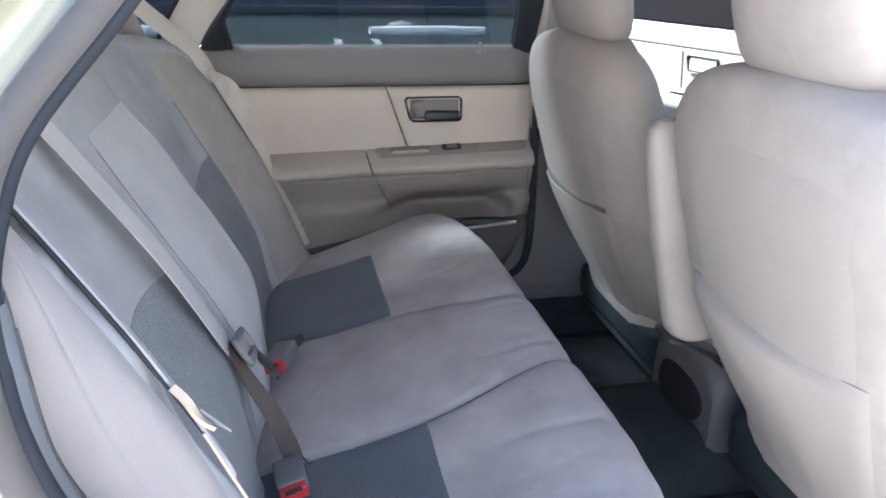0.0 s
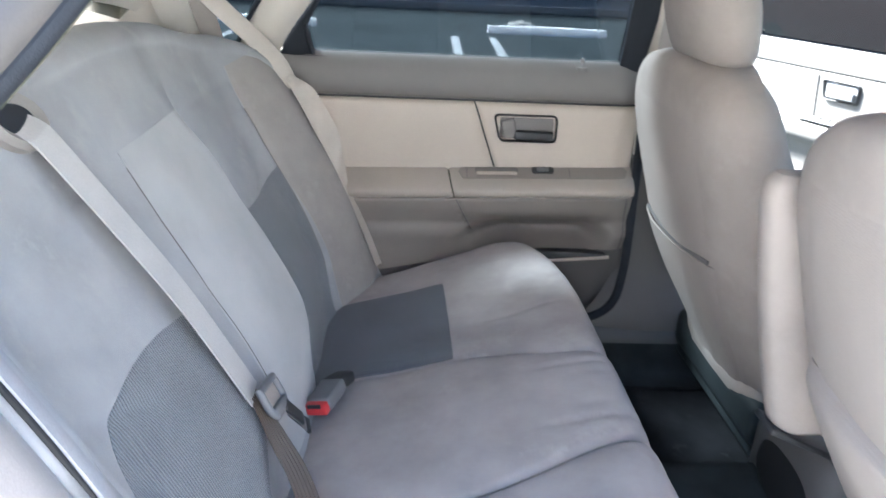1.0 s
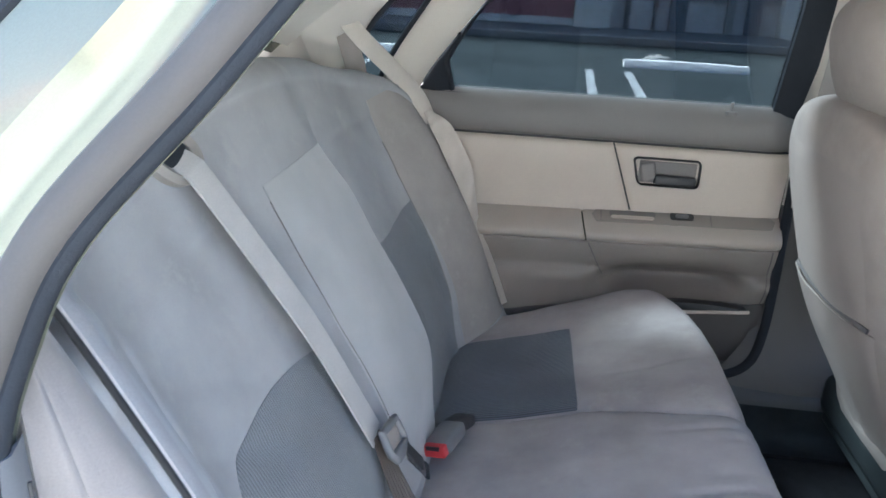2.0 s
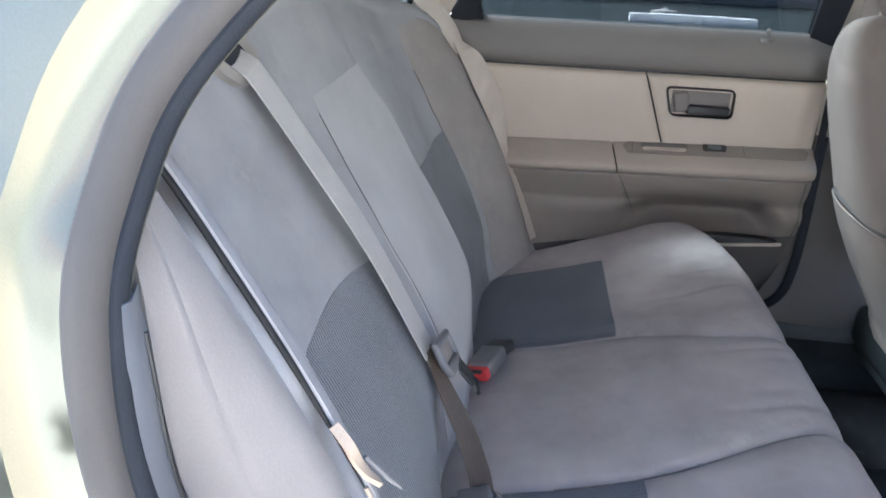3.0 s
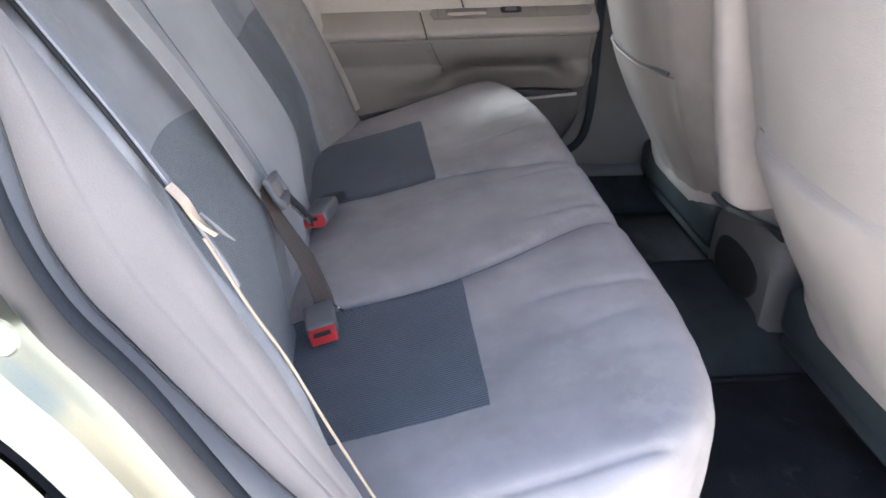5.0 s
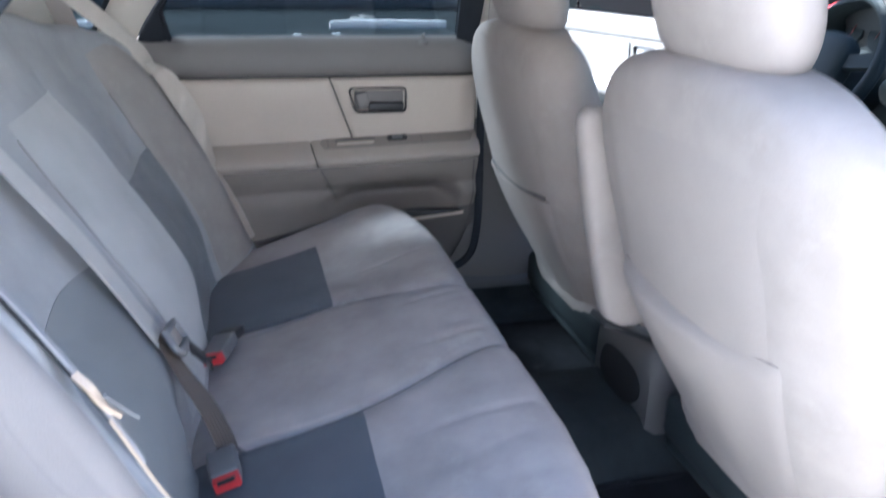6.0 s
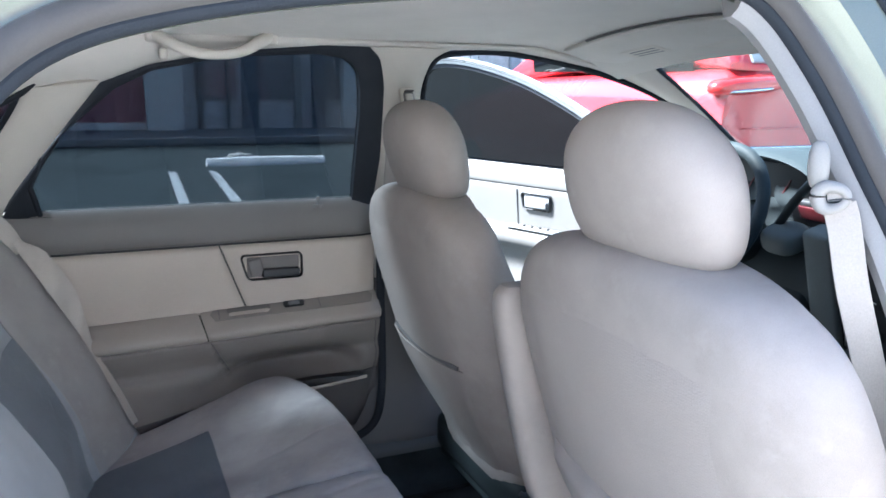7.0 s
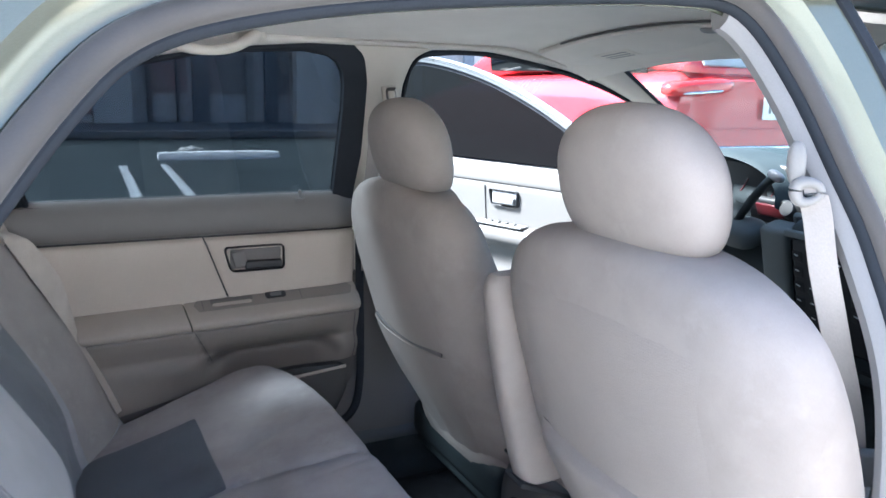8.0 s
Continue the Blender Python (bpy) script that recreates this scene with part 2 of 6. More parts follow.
# ---- mesh helpers ----
def part(name, bm, material, parent=None, label="", smooth=True):
    """Links a bmesh as one mesh object under a thing or a part."""
    bmesh.ops.recalc_face_normals(bm, faces=bm.faces[:])
    me = bpy.data.meshes.new(name)
    bm.to_mesh(me)
    bm.free()
    me.materials.append(material)
    if smooth:
        me.polygons.foreach_set("use_smooth", [True] * len(me.polygons))
        me.set_sharp_from_angle(angle=radians(42))
    ob = new(name, me)
    if parent:
        ob.parent = parent
    if label:
        tagged(ob, label)
    return ob


def thing(name, x=0, y=0, z=0):
    ob = new(name)
    ob.empty_display_size = 0.05
    ob.matrix_world = pose(x, y, z)
    return ob


def spline(points, n, closed=False):
    """n points along a smooth curve through the points given."""
    p = [np.array(q, float) for q in points]
    m = len(p)
    spans = m if closed else m - 1
    out = []
    for i in range(n):
        s = i * spans / (n if closed else n - 1)
        k = min(int(s), spans - 1)
        f = s - k
        if closed:
            a, b, c, d = p[(k - 1) % m], p[k], p[(k + 1) % m], p[(k + 2) % m]
        else:
            b, c = p[k], p[k + 1]
            a = p[k - 1] if k > 0 else 2 * b - c
            d = p[k + 2] if k + 2 < m else 2 * c - b
        out.append(0.5 * (2 * b + (c - a) * f + (2 * a - 5 * b + 4 * c - d) * f * f + (3 * b - a - 3 * c + d) * f ** 3))
    return out


def loft(rings, cap=True, loop=False, ring_closed=True, bm=None):
    """A skin over rings of equally many points."""
    bm = bm or bmesh.new()
    vs = [[bm.verts.new(tuple(q)) for q in r] for r in rings]
    n = len(rings[0])
    for i in range(len(vs) if loop else len(vs) - 1):
        a, b = vs[i], vs[(i + 1) % len(vs)]
        for j in range(n if ring_closed else n - 1):
            k = (j + 1) % n
            bm.faces.new((a[j], a[k], b[k], b[j]))
    if cap and not loop and ring_closed:
        bm.faces.new(vs[0])
        bm.faces.new(vs[-1])
    return bm


def sheet(f, nu, nv, thick=0.0):
    """A grid over f(u, v), u and v from 0 to 1, thickened to its back."""
    bm = loft([[f(i / nu, j / nv) for j in range(nv + 1)] for i in range(nu + 1)], False, False, False)
    if thick:
        bm.normal_update()
        front, border = bm.verts[:], [e for e in bm.edges if e.is_boundary]
        faces = bm.faces[:]
        inside = Vector((0.5, 1.39, 0.85))
        turn = sum(1 if v.normal.dot(inside - v.co) > 0 else -1 for v in front)
        step = thick if turn > 0 else -thick
        back = {v: bm.verts.new(v.co - v.normal * step) for v in front}
        for fc in faces:
            bm.faces.new([back[v] for v in reversed(fc.verts)])
        for e in border:
            a, b = e.verts
            bm.faces.new((a, b, back[b], back[a]))
    return bm


def rbox(sx, sy, sz, bevel=0.005, m=None, segments=3, taper=1.0):
    bm = bmesh.new()
    bmesh.ops.create_cube(bm, size=1.0)
    for v in bm.verts:
        k = taper if v.co.z > 0 else 1.0
        v.co = Vector((v.co.x * sx * k, v.co.y * sy * k, v.co.z * sz))
    if bevel:
        bmesh.ops.bevel(bm, geom=bm.edges[:], offset=bevel, segments=segments, profile=0.5, affect='EDGES')
    if m is not None:
        bmesh.ops.transform(bm, matrix=m, verts=bm.verts[:])
    return bm


def tube(path, radius, sides=10, closed=False, flat=None, up=(0, 0, 1)):
    """A rod along a path; flat=(width, thickness) makes a strap whose thickness lies along up."""
    p = [Vector(tuple(q)) for q in path]
    rings = []
    n = len(p)
    for i, q in enumerate(p):
        a = p[(i - 1) % n] if closed or i else p[0]
        b = p[(i + 1) % n] if closed or i < n - 1 else p[-1]
        t = (b - a).normalized()
        u = Vector(tuple(up[i])) if isinstance(up, list) else Vector(up)
        side = t.cross(u)
        side = side.normalized() if side.length > 1e-5 else t.orthogonal().normalized()
        nor = side.cross(t).normalized()
        if flat:
            w, h = flat[0] / 2, flat[1] / 2
            prof = [(w, -h * 0.5), (w, h * 0.5), (w * 0.96, h), (0, h), (-w * 0.96, h), (-w, h * 0.5), (-w, -h * 0.5), (-w * 0.96, -h), (0, -h), (w * 0.96, -h)]
        else:
            r = radius[i] if isinstance(radius, list) else radius
            prof = [(r * math.cos(2 * math.pi * k / sides), r * math.sin(2 * math.pi * k / sides)) for k in range(sides)]
        rings.append([q + side * x + nor * y for x, y in prof])
    return loft(rings, not closed, closed)


def ribbon(path, width, thick, up, ribs=8, ridge=0.0009):
    """Woven webbing: a flat band along the path with lengthwise ridges on both faces."""
    path = [Vector(tuple(p)) for p in path]
    rings = []
    n = len(path)
    for i, p in enumerate(path):
        t = (path[min(i + 1, n - 1)] - path[max(i - 1, 0)]).normalized()
        u = Vector(tuple(up[i] if isinstance(up, list) else up))
        side = t.cross(u).normalized()
        nn = side.cross(t).normalized()
        row = [(-width / 2 + width * j / (2 * ribs), thick / 2 + (ridge if j % 2 else 0.0)) for j in range(2 * ribs + 1)]
        rings.append([p + side * a + nn * b for a, b in row] + [p + side * a - nn * b for a, b in reversed(row)])
    return loft(rings)


def prism(outline, axis, at, depth, bevel=0.0):
    """A plate with this outline, in the plane across the axis, from at to at + depth."""
    bm = bmesh.new()

    def place(a, b, c):
        return {'x': (c, a, b), 'y': (a, c, b), 'z': (a, b, c)}[axis]
    lo = [bm.verts.new(place(a, b, at)) for a, b in outline]
    hi = [bm.verts.new(place(a, b, at + depth)) for a, b in outline]
    n = len(outline)
    bm.faces.new(lo)
    bm.faces.new(hi)
    for i in range(n):
        bm.faces.new((lo[i], lo[(i + 1) % n], hi[(i + 1) % n], hi[i]))
    if bevel:
        bmesh.ops.recalc_face_normals(bm, faces=bm.faces[:])
        bmesh.ops.bevel(bm, geom=bm.edges[:], offset=bevel, segments=2, profile=0.5, affect='EDGES')
    return bm


def blob(rx, ry, rz, m, e=2.6, nu=28, nv=18, shape=None):
    """A cushion-like rounded body; shape(x, y, z) may move its points."""
    rings = []
    for i in range(1, nv):
        a = math.pi * i / nv
        ring = []
        for j in range(nu):
            b = 2 * math.pi * j / nu

            def p(c):
                return math.copysign(abs(c) ** (2 / e), c)
            q = (rx * p(math.sin(a)) * p(math.cos(b)), ry * p(math.sin(a)) * p(math.sin(b)), rz * p(math.cos(a)))
            ring.append(m @ Vector(shape(*q) if shape else q))
        rings.append(ring)
    return loft(rings)


def smooth(a, b, x):
    t = min(1.0, max(0.0, (x - a) / (b - a)))
    return t * t * (3 - 2 * t)


def bell(x, w):
    return math.exp(-(x / w) ** 2)


def lerp_table(table, z):
    """Linear interpolation in rows that begin with z."""
    if z <= table[0][0]:
        return table[0][1:]
    for a, b in zip(table, table[1:]):
        if z <= b[0]:
            f = (z - a[0]) / (b[0] - a[0])
            return tuple(x + (y - x) * f for x, y in zip(a[1:], b[1:]))
    return table[-1][1:]


# ---- the car's shell ----
def far_y(z):
    return FAR_Y - LEAN_IN * max(0.0, z - 1.0)


def roof_z(x, y):
    d = abs(y - C)
    return 1.455 - 0.055 * (d / 0.55) ** 2 - 0.7 * max(0.0, 0.2 - x) ** 2 - 0.75 * max(0.0, x - 0.95) ** 2


def cabin_floor():
    def f(u, v):
        x, y = -0.12 + 2.0 * u, 0.64 + 1.50 * v
        d = abs(y - C)
        z = 0.255 + 0.115 * (1 - smooth(0.09, 0.2, d)) + 0.02 * smooth(0.66, 0.75, d) + 0.16 * smooth(1.45, 1.88, x)
        z += 0.004 * noise.noise(Vector((x * 9, y * 9, 0)))
        return (x, y, z)
    ob = part("floor", sheet(f, 80, 60, 0.02), CARPET)
    tagged(ob, "dark grey carpeted car floor with a centre tunnel", "floor", kind="structure")


def headliner():
    def f(u, v):
        x, y = -0.45 + 1.72 * u, C - 0.542 + 1.10 * v
        return (x, y, roof_z(x, y))
    ob = part("ceiling", sheet(f, 40, 24, 0.012), LINER)
    tagged(ob, "beige felt headliner of the car", "ceiling", kind="structure")

    def g(u, v):
        x, y = -0.5 + 1.8 * u, C - 0.6 + 1.2 * v
        return (x, y, roof_z(x, y) + 0.035)
    ob = part("roof", sheet(g, 30, 20, 0.004), PAINT)
    tagged(ob, "pale green silver painted steel car roof", "car roof", kind="structure")


RAIL = [(-0.45, 0.98), (-0.35, 1.06), (-0.295, 1.150), (-0.227, 1.220), (-0.134, 1.272), (-0.05, 1.293), (0.027, 1.302), (0.12, 1.339), (0.274, 1.368), (0.48, 1.381), (0.60, 1.384), (0.75, 1.384), (0.95, 1.384), (1.21, 1.347), (1.48, 1.272), (1.95, 1.08)]


def far_side():
    # roof rail trim over the far windows, curling into the headliner
    def rail(u, v):
        x = -0.42 + 1.70 * u
        zl = lerp_table(RAIL, x)[0]
        zt = roof_z(x, C + 0.55)
        zt = max(zt, zl + 0.01)
        z = zl + (zt - zl) * v
        y = far_y(zl) + (C + 0.55 - far_y(zl)) * v - 0.012 * math.sin(math.pi * v)
        return (x, y, z)
    ob = part("trim_roof_rail", sheet(rail, 80, 8, 0.01), LINER)
    tagged(ob, "beige moulded roof rail trim above the side windows", "trim", kind="structure")

    # pillar between the two far doors
    def bpil(u, v, z0=0.80, dz=0.585):
        z = z0 + dz * v
        a, b = lerp_table([(0.30, 0.60, 0.88), (0.42, 0.63, 0.86), (0.55, 0.655, 0.83), (0.7, 0.655, 0.795), (0.85, 0.655, 0.765), (1.0, 0.655, 0.755), (1.3, 0.622, 0.735), (1.36, 0.60, 0.75), (1.39, 0.56, 0.80)], z)
        x = a + (b - a) * u
        bulge = 0.022 * math.sin(math.pi * min(1, max(0, u))) ** 0.6
        y = (far_y(z) if z > 1.0 else FAR_Y - 0.005) - bulge - 0.02 * smooth(0.55, 0.34, z)
        return (x, y, z)
    ob = part("trim_b_pillar", sheet(bpil, 14, 60, 0.012), TRIM)
    tagged(ob, "beige plastic pillar trim between the two side doors", "pillar trim", kind="structure")
    part("pillar_core", rbox(0.086, 0.046, 0.74, 0.006, pose(0.702, 2.158, 0.65)), PAINT, ob, "painted steel behind the pillar trim")

    def foot(u, v):
        x, y, z = bpil(u, v, 0.362, 0.436)
        spread = smooth(0.55, 0.362, z)
        return (x + (u - 0.45) * 0.16 * spread ** 2, y - 0.055 * spread ** 1.6, z)
    ob = part("trim_pillar_foot", sheet(foot, 20, 36, 0.012), TAUPE)
    tagged(ob, "taupe plastic foot of the pillar trim", "pillar trim", kind="structure")

    # pillar behind the rear door, and the sail panel behind the small quarter window
    front = [(0.027, 1.305), (-0.08, 1.172), (-0.19, 1.02), (-0.21, 0.90)]
    back = [(-0.125, 1.285), (-0.155, 1.232), (-0.262, 1.075), (-0.33, 0.93)]
    sf, sb = spline([(a, 0, b) for a, b in front], 24), spline([(a, 0, b) for a, b in back], 24)

    def cpil(u, v):
        i = min(23, int(round(v * 23)))
        p = sf[i] + (sb[i] - sf[i]) * u
        return (p[0], far_y(p[2]) - 0.022 * math.sin(math.pi * u) ** 0.7, p[2])
    ob = part("trim_c_pillar", sheet(cpil, 10, 23, 0.012), TRIM)
    tagged(ob, "smooth beige plastic trim of the rear pillar", "pillar trim", kind="structure")
    edge = [(-0.10, 1.30), (-0.134, 1.272), (-0.227, 1.222), (-0.295, 1.152), (-0.35, 1.06), (-0.40, 0.95)]
    se = spline([(a, 0, b) for a, b in edge], 24)

    def sail(u, v):
        i = min(23, int(round(v * 23)))
        p = se[i]
        x = p[0] + (-0.62 - p[0]) * u
        z = p[2] + (roof_z(x, 1.94) - 0.02 - p[2]) * u * (1 - v) + 0.02 * u * v
        return (x, far_y(z) - 0.03 * smooth(0, 0.3, u) - 0.05 * u, z)
    ob = part("trim_sail_panel", sheet(sail, 16, 23, 0.012), TRIM)
    tagged(ob, "beige moulded panel behind the rear quarter window", "pillar trim", kind="structure")
    part("belt_slot", rbox(0.05, 0.012, 0.016, 0.005, pose(-0.358, far_y(1.18) - 0.048, 1.184, 0, 30, 0)), BLACK, ob, "dark slot for the shoulder belt")
    tip = [(a + 0.004, far_y(b) - 0.012, b) for a, _, b in se]
    part("glass_seal", tube(tip, 0.006), RUBBER, ob, "thin black rubber edge")

    def pane(u, v):
        i = min(23, int(round(v * 23)))
        p = se[i] + (sb[i] - se[i]) * u
        return (p[0], far_y(p[2]) + 0.004, p[2])
    ob = part("window_1", sheet(pane, 4, 23, 0.004), TINTED)
    tagged(ob, "small tinted rear quarter window", "window", kind="structure")
    line = [(p[0] + 0.002, far_y(p[2]) - 0.006, p[2]) for p in sb]
    part("window_seal", tube(line, 0.006), RUBBER, ob, "black rubber strip")

    # windscreen pillar
    outer = spline([(1.22, 1.965, 1.352), (1.48, 2.012, 1.266), (1.75, 2.06, 1.145), (1.95, 2.09, 1.04)], 20)
    inner = spline([(1.30, 1.895, 1.378), (1.43, 1.91, 1.303), (1.55, 1.92, 1.227), (1.74, 1.935, 1.095)], 20)

    def pillar(u, v):
        a, b = outer[int(round(u * 19))], inner[int(round(u * 19))]
        p = a + (b - a) * v
        return (p[0] - 0.016 * math.sin(math.pi * v), p[1] - 0.012 * math.sin(math.pi * v), p[2] - 0.006 * math.sin(math.pi * v))
    ob = part("trim_a_pillar", sheet(pillar, 19, 10, 0.012), TRIM)
    tagged(ob, "beige plastic windscreen pillar trim", "pillar trim", kind="structure")
    part("pillar_seal", tube([(p[0] + 0.004, p[1] - 0.004, p[2] + 0.002) for p in inner], 0.0055), RUBBER, ob, "black rubber strip along the windscreen")
    # rubber round the open front door
    seal = [(0.80, 2.135, 0.40), (0.757, 2.135, 0.6), (0.755, 2.13, 1.0), (0.738, far_y(1.28), 1.28), (0.752, far_y(1.35), 1.355), (0.80, far_y(1.375), 1.376), (0.95, far_y(1.38), 1.38), (1.21, far_y(1.34), 1.341), (1.48, far_y(1.262), 1.264), (1.75, 2.07, 1.13)]
    ob = part("trim_door_seal", tube(spline(seal, 60), 0.008), RUBBER)
    tagged(ob, "black rubber seal round the front door opening", "door seal", kind="structure")
    # sill under the far doors
    def strip_along(profile, n=16):
        pts = spline([(0, y, z) for y, z in profile], n + 1)
        return sheet(lambda u, v: (-0.1 + 1.85 * u, pts[int(round(v * n))][1], pts[int(round(v * n))][2]), 40, n, 0.008)
    ob = part("trim_sill", strip_along([(2.150, 0.402), (2.115, 0.392), (2.070, 0.380), (2.035, 0.368), (2.018, 0.352), (2.014, 0.336)]), SILL)
    part("sill_carpet", strip_along([(2.022, 0.350), (2.014, 0.325), (2.006, 0.295), (1.988, 0.274), (1.95, 0.266), (1.90, 0.258)]), CARPET, ob, "dark carpet against the sill")
    tagged(ob, "taupe plastic sill trim along the floor edge", "sill trim", kind="structure")


APERTURE = [(0.012, 0.64, 0.50), (-0.064, 0.64, 0.64), (-0.126, 0.64, 0.768), (-0.174, 0.64, 0.85), (-0.196, 0.642, 0.93), (-0.203, 0.657, 1.015), (-0.197, 0.683, 1.07), (-0.176, 0.707, 1.124),
            (-0.114, 0.742, 1.20), (-0.053, 0.778, 1.278), (-0.003, 0.80, 1.325), (0.071, 0.812, 1.352), (0.195, 0.822, 1.374), (0.38, 0.83, 1.393), (0.54, 0.836, 1.403), (0.62, 0.832, 1.393), (0.668, 0.80, 1.325),
            (0.70, 0.755, 1.23), (0.724, 0.713, 1.14), (0.737, 0.66, 1.0), (0.742, 0.64, 0.8), (0.742, 0.64, 0.5), (0.71, 0.64, 0.34), (0.60, 0.64, 0.315), (0.20, 0.64, 0.315), (0.08, 0.64, 0.40)]


STRIP_EDGE = [(-0.205, 0.676, 1.018), (-0.2, 0.672, 0.968), (-0.196, 0.672, 0.915), (-0.189, 0.672, 0.876), (-0.171, 0.672, 0.829), (-0.152, 0.672, 0.797), (-0.121, 0.672, 0.746), (-0.084, 0.672, 0.686), (-0.042, 0.672, 0.622), (0.0, 0.672, 0.56), (0.04, 0.672, 0.49)]
PLUG = pose(-0.2155, 0.6130, 0.841, 90, 0, -8)


def near_opening():
    """The steel jamb, rubber seal and outer skin round the open rear door."""
    loop = [Vector(tuple(p)) for p in spline(APERTURE, 156, True)]
    mid = Vector((0.28, 0.70, 0.88))
    frames = []
    n = len(loop)
    for i, p in enumerate(loop):
        t = (loop[(i + 1) % n] - loop[i - 1]).normalized()
        k = smooth(0.95, 1.08, p.z)
        b = Vector((0, -1, 0)).lerp(Vector((0, -0.91, 0.42)), k).normalized()
        out = t.cross(b).normalized()
        if out.dot(p - mid) < 0:
            out = -out
        frames.append((p, out, b))

    def band(profile, closed=False):
        rings = []
        for p, o, b in frames:
            prof = profile(p) if callable(profile) else profile
            rings.append([p + o * x + b * y for x, y in prof])
        return loft(rings, False, True, closed)
    jamb = part("door_jamb", band([(0.006, -0.02), (0.03, -0.012), (0.034, 0.0), (0.046, 0.003), (0.054, 0.014), (0.060, 0.024), (0.080, 0.029), (0.097, 0.032)]), PAINT)
    tagged(jamb, "pale green silver painted steel rear door jamb", "door jamb", kind="structure")
    bulb = [(0.0195 + 0.0125 * math.cos(a), 0.002 + 0.0125 * math.sin(a)) for a in [2 * math.pi * j / 14 for j in range(14)]]
    lip = [(0.0065 + 0.006 * math.cos(a), -0.005 + 0.0075 * math.sin(a)) for a in [2 * math.pi * j / 10 for j in range(10)]]
    part("seal_bulb", band(bulb, True), SEAL_CLOTH, jamb, "taupe flocked rubber door seal")
    part("seal_lip", band(lip, True), RUBBER, jamb, "black inner lip of the seal")
    def strip(p):
        k = smooth(1.02, 1.12, p.z)
        return [(0.097, 0.028), (0.098, 0.018 + 0.018 * k), (0.106, 0.018 + 0.021 * k), (0.114, 0.014 + 0.022 * k), (0.115, 0.022 + 0.006 * k)]
    part("drip_strip", band(strip), RUBBER, jamb, "black rubber strip on the jamb")

    def skin(p):
        k = smooth(0.9, 1.12, p.z)
        flat = [(0.112, 0.031), (0.130, 0.036), (0.17, 0.046), (0.30, 0.058), (0.50, 0.05)]
        bent = [(0.114, 0.026), (0.128, 0.028), (0.142, 0.005), (0.150, -0.05), (0.152, -0.13)]
        return [(a[0] + (b[0] - a[0]) * k, a[1] + (b[1] - a[1]) * k) for a, b in zip(flat, bent)]
    part("body_side", band(skin), PAINT, jamb, "glossy pale green silver body panel")
    # grey scuff strip inside the seal at the rear
    edge = spline(STRIP_EDGE, 60)
    rear = sorted((p.z, p.x, p.y) for p in loop if p.x < 0.12 and 0.42 < p.z < 1.06)
    rings = []
    for i, q in enumerate(edge):
        k = min(1.0, i / 3)
        nx, ny = lerp_table(rear, q[2])
        x0, y0 = nx - 0.003, 0.650 + 0.5 * (ny - 0.64)
        w = 0.55 + 0.45 * k
        rings.append([(x0, y0 + 0.004, q[2]), (x0 + 0.002, y0 - 0.002, q[2]), (x0 + (q[0] - x0) * 0.5 * w + 0.004, (y0 + q[1]) / 2 - 0.004, q[2]), (x0 + (q[0] - x0) * w, q[1] - 0.001, q[2]), (x0 + (q[0] - x0) * w - 0.003, q[1] + 0.008, q[2])])
    part("scuff_strip", loft(rings), STRIP, jamb, "grey plastic strip inside the seal")
    part("strip_joint", tube([(q[0] - 0.0002, q[1] + 0.0016, q[2]) for q in edge[3:]], 0.0015, 8), BLACK, jamb, "dark joint beside the strip")
    # striker: bracket with two prongs and a pin
    st = part("striker", rbox(0.074, 0.030, 0.020, 0.004, pose(-0.254, 0.582, 0.919, 0, -16, 0), 3, 0.8), BLACK, jamb, "black door striker")
    part("striker_plate", rbox(0.070, 0.028, 0.004, 0.0015, pose(-0.250, 0.582, 0.9315, 0, -10, 0)), BLACK, st, "worn black top of the striker")
    part("striker_pin", rbox(0.010, 0.006, 0.010, 0.002, pose(-0.226, 0.5655, 0.918, 0, -16, 0)), GREY_PLASTIC, st)
    # round body plug pressed into the jamb
    rings = []
    for i in range(32):
        a = 2 * math.pi * i / 32
        ca, sa = math.cos(a), math.sin(a)
        rings.append([PLUG @ Vector((r * ca, r * sa, h)) for r, h in ((0.0180, -0.0012), (0.0160, 0.0000), (0.0146, -0.0003), (0.0132, -0.0004), (0.0110, 0.0000), (0.0070, 0.0002), (0.0001, 0.0002))])
    part("body_plug", loft(rings, False, True, False), PAINT, jamb, "round painted body plug")
    # inner trim of the near pillar, on the cabin side of the seal
    rings = []
    for p, o, b in frames:
        if p.x > 0.60 and p.z > 0.40:
            rings.append([p + o * x + b * y for x, y in ((0.003, -0.008), (-0.005, -0.013), (-0.009, -0.022), (-0.004, -0.034), (0.02, -0.040), (0.09, -0.040), (0.10, -0.012), (0.02, -0.014))])
    ob = part("trim_near_pillar", loft(rings), TRIM_DIMMED)
    tagged(ob, "beige plastic trim of the near door pillar, colour darkened against sky light", "pillar trim", kind="structure")
    # inner trim over the door
    rings = []
    for p, o, b in frames:
        if p.z > 1.15 and p.x < 0.62:
            top = Vector((p.x, C - 0.53, roof_z(p.x, C - 0.53) - 0.001))
            top = (p + Vector((0, 0.012, 0))).lerp(top, smooth(-0.14, 0.06, p.x))
            rings.append([p + o * 0.014 + b * -0.014, p + o * 0.012 + b * -0.022, (p + top) / 2 + Vector((0, 0, 0.004)), top, top + Vector((0, 0, 0.014)), p + o * 0.016 + b * -0.014])
    ob = part("trim_near_rail", loft(rings), LINER)
    tagged(ob, "beige roof rail trim above the open door", "trim", kind="structure")


